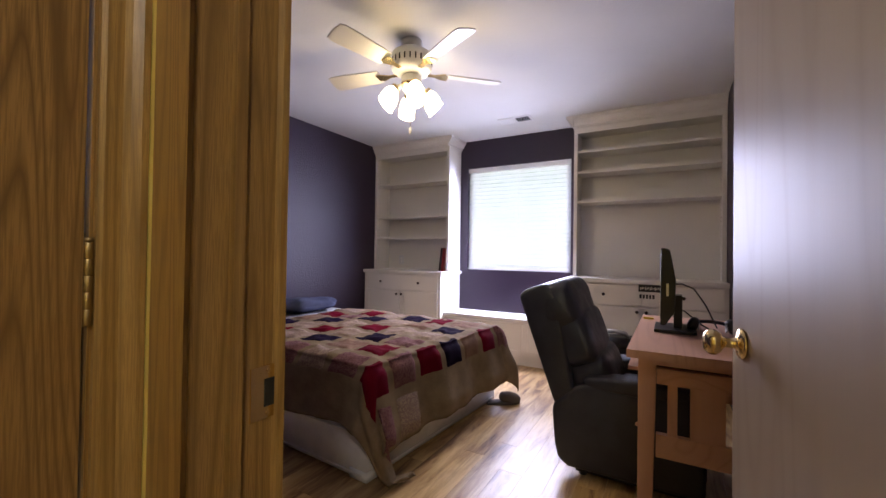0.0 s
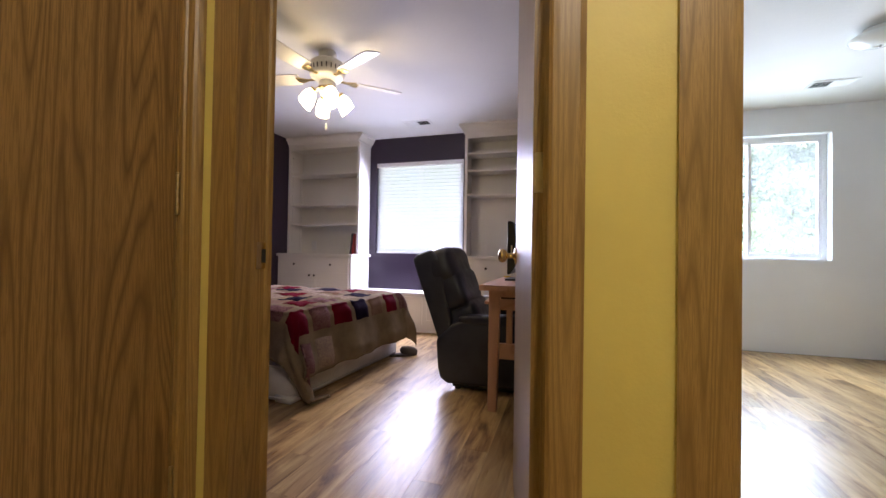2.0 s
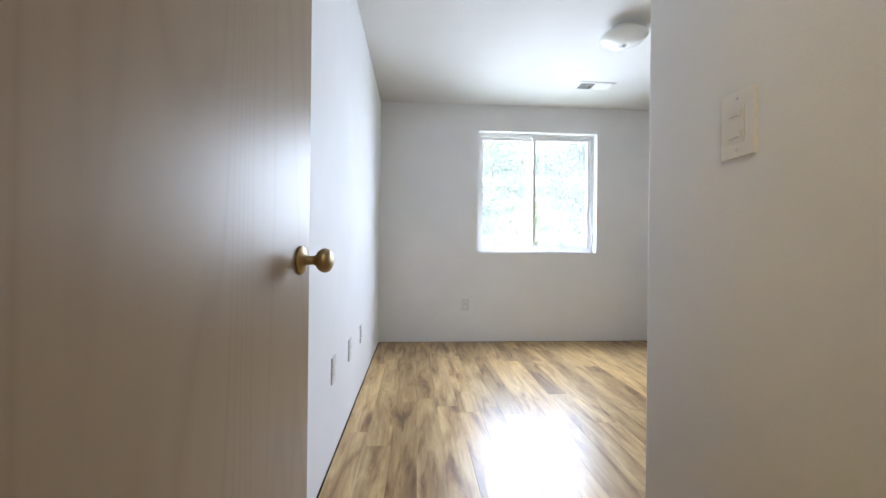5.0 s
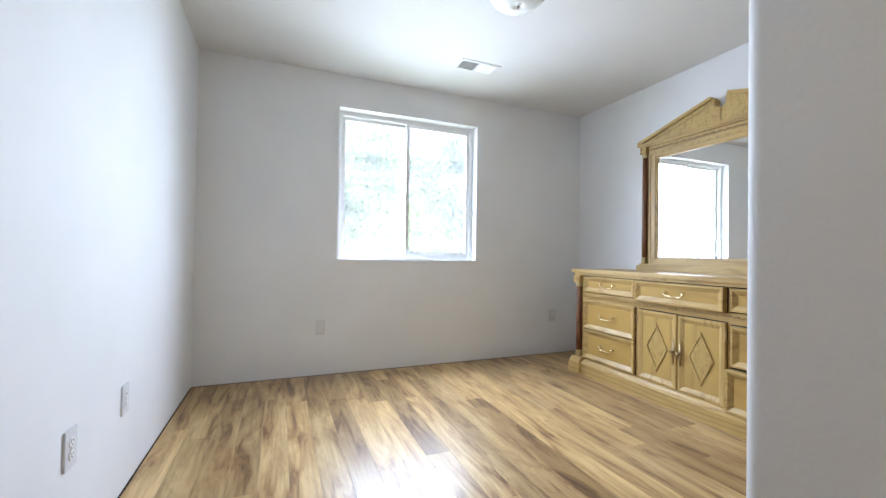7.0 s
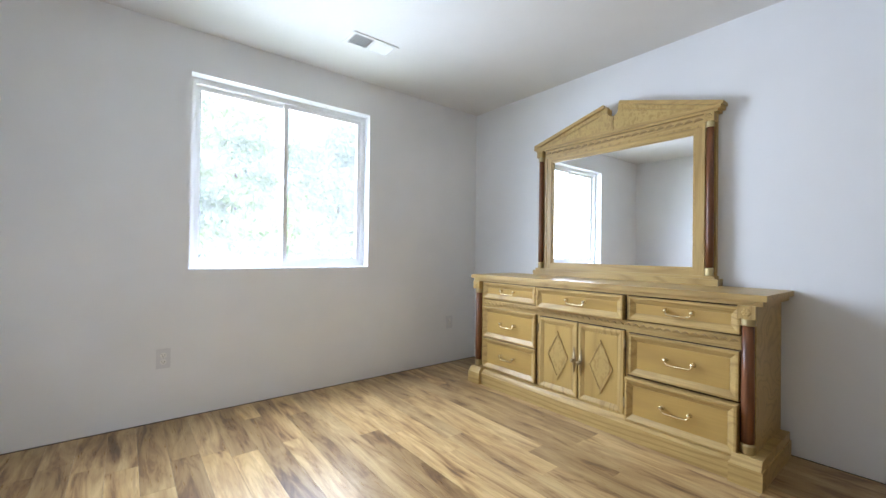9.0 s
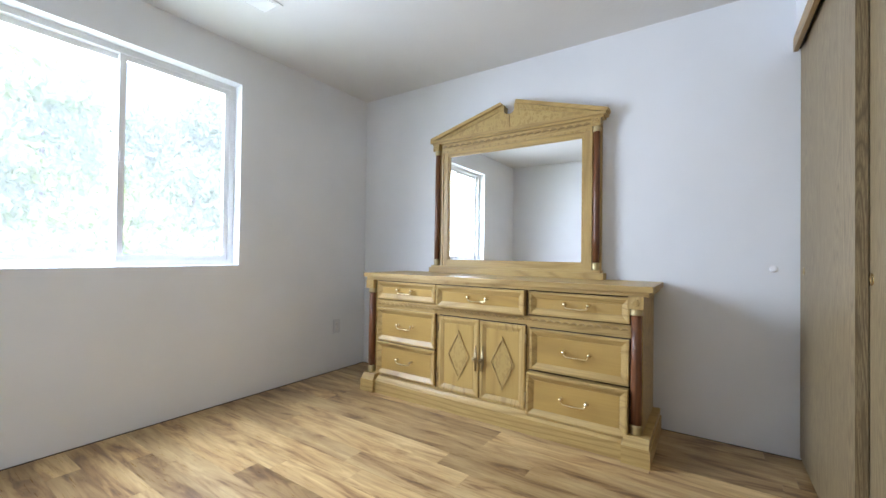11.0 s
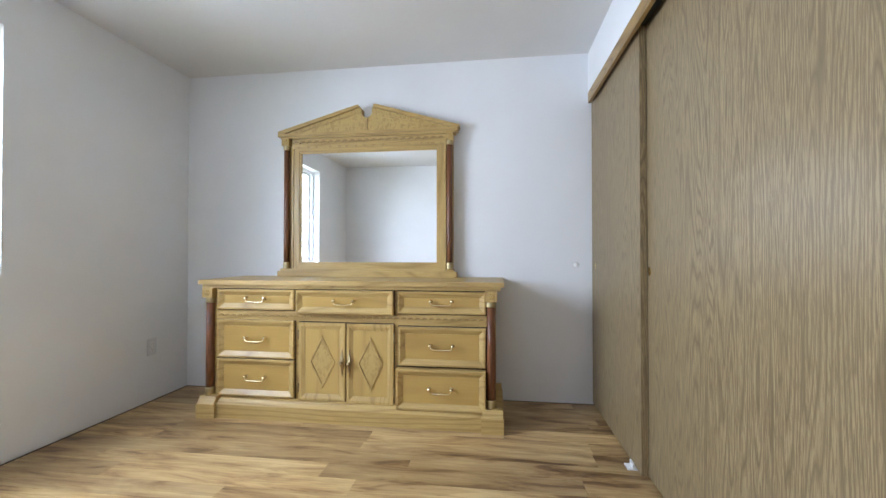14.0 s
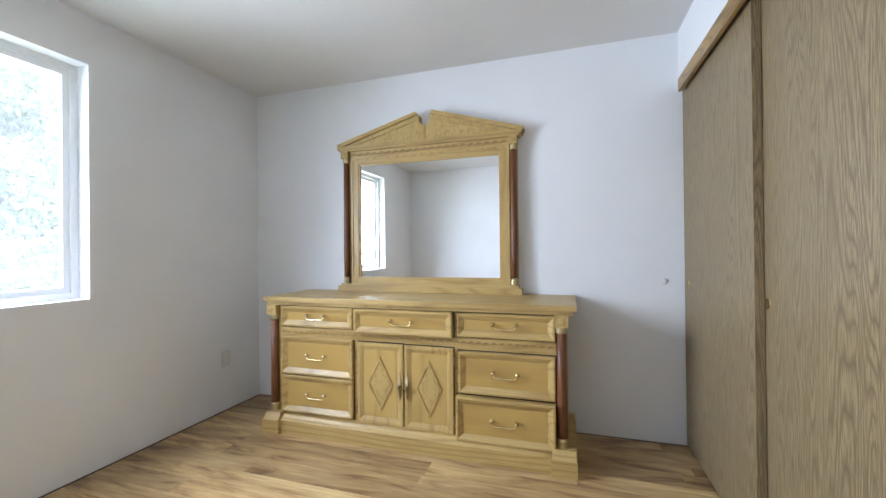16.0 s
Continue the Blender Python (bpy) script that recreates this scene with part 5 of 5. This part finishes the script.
# ---- desk ----
desk = thing("desk", pose(0.22, 2.3, 0), "pink-stained pine desk with slatted ends", "desk")
DX0, DX1, DY0, DY1 = -0.062, 0.475, 1.785, 2.83
part("desktop", soft(boxes((DX0, DY0, 0.722, DX1, DY1, 0.752)), 0.004), PINK_PINE_Y, desk)
for y in (1.915, 2.765):
    for xa, w in ((-0.030, 1), (0.460, -1)):
        leg = extruded([(xa, 0.0), (xa + w * 0.052, 0.0), (xa + w * 0.066, 0.70), (xa, 0.70)], "y", y, y + 0.045)
        part("leg", soft(leg, 0.003), PINK_PINE, desk)
    part("end_apron", soft(boxes((-0.029, y - 0.004, 0.676, 0.459, y + 0.049, 0.7215)), 0.002), PINK_PINE_Y, desk)
    part("upper_rail", soft(boxes((0.036, y + 0.008, 0.600, 0.394, y + 0.037, 0.662)), 0.002), PINK_PINE_Y, desk)
    part("lower_rail", soft(boxes((0.034, y + 0.008, 0.312, 0.397, y + 0.037, 0.402)), 0.002), PINK_PINE_Y, desk)
    for s0, s1 in ((0.074, 0.108), (0.150, 0.262), (0.304, 0.338), (0.360, 0.394)):
        part("slat", soft(boxes((s0, y + 0.012, 0.402, s1, y + 0.033, 0.600)), 0.002), PINK_PINE, desk)
part("back_apron", boxes((0.42, 1.965, 0.60, 0.44, 2.76, 0.7215)), PINK_PINE_Y, desk)
tray = part("keyboard_tray", soft(boxes((-0.075, 2.02, 0.618, 0.28, 2.70, 0.634)), 0.003), PINK_PINE_Y, desk)
for y in (2.02, 2.685):
    part("tray_runner", boxes((0.0, y, 0.634, 0.28, y + 0.015, 0.7215)), DARK_METAL, tray)

desk.matrix_basis = pose(0.064, -0.075, 0) @ desk.matrix_basis

mon = thing("monitor", pose(0.12, 2.33, 0.752), "black flat computer monitor on a square base", "monitor")
part("base_plate", soft(boxes((0.035, 2.19, 0.753, 0.205, 2.44, 0.766)), 0.004, 3), BLACK, mon)
part("neck", soft(boxes((0.115, 2.28, 0.766, 0.150, 2.36, 0.92)), 0.008, 3), BLACK, mon)
part("screen_shell", soft(extruded([(0.062, 0.80), (0.082, 0.80), (0.118, 0.86), (0.122, 1.00), (0.098, 1.135), (0.078, 1.142), (0.062, 1.142)], "y", 2.10, 2.57), 0.004, 2), BLACK, mon)
part("screen", boxes((0.0612, 2.118, 0.825, 0.0618, 2.552, 1.125)), mat("dark screen glass", (0.01, 0.01, 0.012), 0.08), mon)
part("port_strip", boxes((0.085, 2.0985, 0.93, 0.094, 2.0998, 0.985)), STEEL, mon)
cab = thing("cable", pose(0.15, 2.35, 0.753), "thin black cable trailing from a monitor", "cable")
part("lead", tube([(0.118, 2.34, 0.97), (0.15, 2.35, 0.972), (0.20, 2.36, 0.95), (0.25, 2.39, 0.87), (0.28, 2.395, 0.80), (0.30, 2.45, 0.758)], 0.0035, 8), BLACK, cab, "", True)
part("lead", tube([(0.118, 2.31, 0.85), (0.16, 2.315, 0.845), (0.22, 2.33, 0.79), (0.27, 2.36, 0.757)], 0.0035, 8), BLACK, cab, "", True)
hp = thing("headphones", pose(0.27, 2.33, 0.752), "black over-ear headphones lying on the desk", "headphones")
ring = [(0.27 + 0.085 * math.cos(a), 2.36 + 0.085 * math.sin(a), 0.775 + 0.012 * math.sin(a)) for a in [math.pi * k / 14 * 1.15 - 0.2 for k in range(15)]]
part("headband", tube(ring, 0.009, 10), BLACK, hp, "", True)
for dx in (-0.075, 0.075):
    part("ear_cup", pad((0.27 + dx, 2.31, 0.787), (0.045, 0.085, 0.07), (0, 25 if dx < 0 else -25, 0), 0.7), BLACK, hp, "", True)
    part("ear_ring", tube([(0.27 + dx * 0.72, 2.31 + 0.030 * math.cos(a), 0.787 + 0.026 * math.sin(a)) for a in [2 * math.pi * k / 20 for k in range(21)]], 0.003, 6), STEEL, hp, "", True)
key = thing("keyring", pose(0.0, 2.62, 0.752), "small yellow plastic tag on the desk", "tag")
part("tag", soft(boxes((-0.03, 2.60, 0.753, 0.02, 2.625, 0.762)), 0.003), YELLOW_BIT, key)

for o in (mon, cab, hp, key):
    o.matrix_basis = pose(0.045, -0.03, 0) @ o.matrix_basis

bag = thing("camera_bag", pose(-0.22, 3.55, 0), "black bag with a grey grip standing before a cabinet", "bag")
part("body", soft(boxes((-0.40, 3.44, 0.002, -0.10, 3.68, 0.40)), 0.035, 3), BLACK, bag, "", True)
part("lid", soft(boxes((-0.405, 3.435, 0.39, -0.095, 3.685, 0.45)), 0.025, 3), BLACK, bag, "", True)
part("badge", boxes((-0.30, 3.4335, 0.25, -0.20, 3.4392, 0.28)), STEEL, bag)
part("grip", tube([(-0.36, 3.55, 0.45), (-0.34, 3.55, 0.485), (-0.25, 3.55, 0.50), (-0.16, 3.55, 0.485), (-0.14, 3.55, 0.45)], 0.016, 10), STEEL, bag, "", True)

# ---- outside ----
built("ground", boxes((-120, 4.6, -0.9, 120, 160, -0.6)), GRASS, "rough lawn behind the house", "lawn")


def tree(x, y, height, spread, leaf, seed, label, name="tree", low=0.06):
    """Tapered trunk with limbs and a crown of many small leaves in clumps."""
    rng = random.Random(seed)
    t = thing(name, pose(x, y, -0.6), label, name, name + "s behind the house")
    trunk = turned([(0.05 * height / 3, 0), (0.035 * height / 3, height * 0.2), (0.022 * height / 3, height * 0.55), (0.006, height * 0.95)], "z", 10)
    limbs, tips = [trunk], []
    for k in range(26):
        h = height * rng.uniform(low, 0.85)
        a = rng.uniform(0, 2 * math.pi)
        r = spread * (1.08 - h / height) * rng.uniform(0.6, 1.1)
        tip = (r * math.cos(a), r * math.sin(a), h + r * 0.45)
        limbs.append(tube([(0, 0, h), (tip[0] * 0.5, tip[1] * 0.5, h + r * 0.16), tip], 0.02 + 0.006 * r, 5))
        tips += [(Vector(tip) * s + Vector((0, 0, h)) * (1 - s), r) for s in (0.45, 0.7, 1.0)]
    part("trunk", joined(*limbs), BARK, t, "", False, True)
    verts, faces = [], []
    for c, r in tips:
        for n in range(220):
            p = c + Vector((rng.gauss(0, 0.27), rng.gauss(0, 0.27), rng.gauss(0, 0.22))) * (0.5 + r * 0.45)
            q = Euler((rng.uniform(0, 6.3), rng.uniform(0, 6.3), rng.uniform(0, 6.3))).to_matrix()
            s = rng.uniform(0.045, 0.09)
            i = len(verts)
            verts += [p + q @ Vector(d) * s for d in ((-1, 0, 0), (0, -0.5, 0.1), (1.1, 0, 0), (0, 0.5, 0.1))]
            faces.append((i, i + 1, i + 2, i + 3))
    me = bpy.data.meshes.new("crown")
    me.from_pydata(verts, [], faces)
    me.materials.append(leaf)
    crown = new("crown", me)
    crown.parent = t
    return t


spots = [(1.5, 9.5, 5.0, 1.7, LEAF), (3.1, 10.4, 4.8, 1.8, LEAF), (5.4, 11.0, 5.2, 2.0, LEAF_2), (2.4, 14.0, 6.2, 2.8, LEAF_2), (-2.8, 10.5, 4.4, 1.8, LEAF), (7.6, 12.5, 4.6, 2.2, LEAF), (-5.5, 12.5, 5.0, 2.0, LEAF_2), (4.3, 15.0, 5.8, 2.8, LEAF), (0.2, 15.5, 5.4, 2.6, LEAF)]
for n, (x, y, h, w, leaf) in enumerate(spots):
    tree(x, y, h, w, leaf, n + 1, "leafy young tree, pale in bright light" if leaf is LEAF else "dark leafy tree in bright light")
for n, (x, y, h, w, leaf) in enumerate([(0.2, 10.0, 2.3, 1.7, PINK_LEAF), (-1.2, 8.8, 2.2, 1.5, PINK_LEAF), (2.4, 9.0, 1.8, 1.5, LEAF_2), (4.2, 9.2, 1.9, 1.6, LEAF), (6.2, 9.6, 2.1, 1.7, LEAF_2), (-3.4, 9.0, 2.0, 1.6, LEAF)]):
    tree(x, y, h, w, leaf, n + 31, "pinkish flowering shrub in bright light" if leaf is PINK_LEAF else "green shrub in bright light", "shrub", 0.05)

# ---- floor planks ----
floor = tagged(new("floor"), "wood-look laminate planks in mixed browns", "floor", "", "structure")
PW, PL = 0.124, 1.21


def plank_mesh(w, l):
    bm = soft(boxes((0.0004, 0.0004, -0.011, w - 0.0004, l - 0.0004, 0.0)), 0.0012, 1)
    return mesh_of("plank", bm, PLANK)


full = plank_mesh(PW, PL)
rng = random.Random(11)


def planks(x0, x1, y0, y1):
    x = x0
    while x < x1 - 0.004:
        w = min(PW, x1 - x)
        y = y0 - rng.uniform(0.05, 0.95) * PL
        while y < y1:
            a, b = max(y, y0), min(y + PL, y1)
            if b - a > 0.01:
                whole = abs(b - a - PL) < 1e-6 and abs(w - PW) < 1e-6
                p = new("plank", full if whole else plank_mesh(w, b - a))
                p.parent = floor
                p.location = (x, a, rng.uniform(-0.0004, 0.0))
            y += PL
        x += PW


planks(WEST + 0.008, EAST - 0.010, INNER, NORTH - 0.014)
planks(B_WEST + 0.006, B_EAST - 0.004, INNER, NORTH_B - 0.004)
planks(-0.568, 2.6, -1.55, INNER)
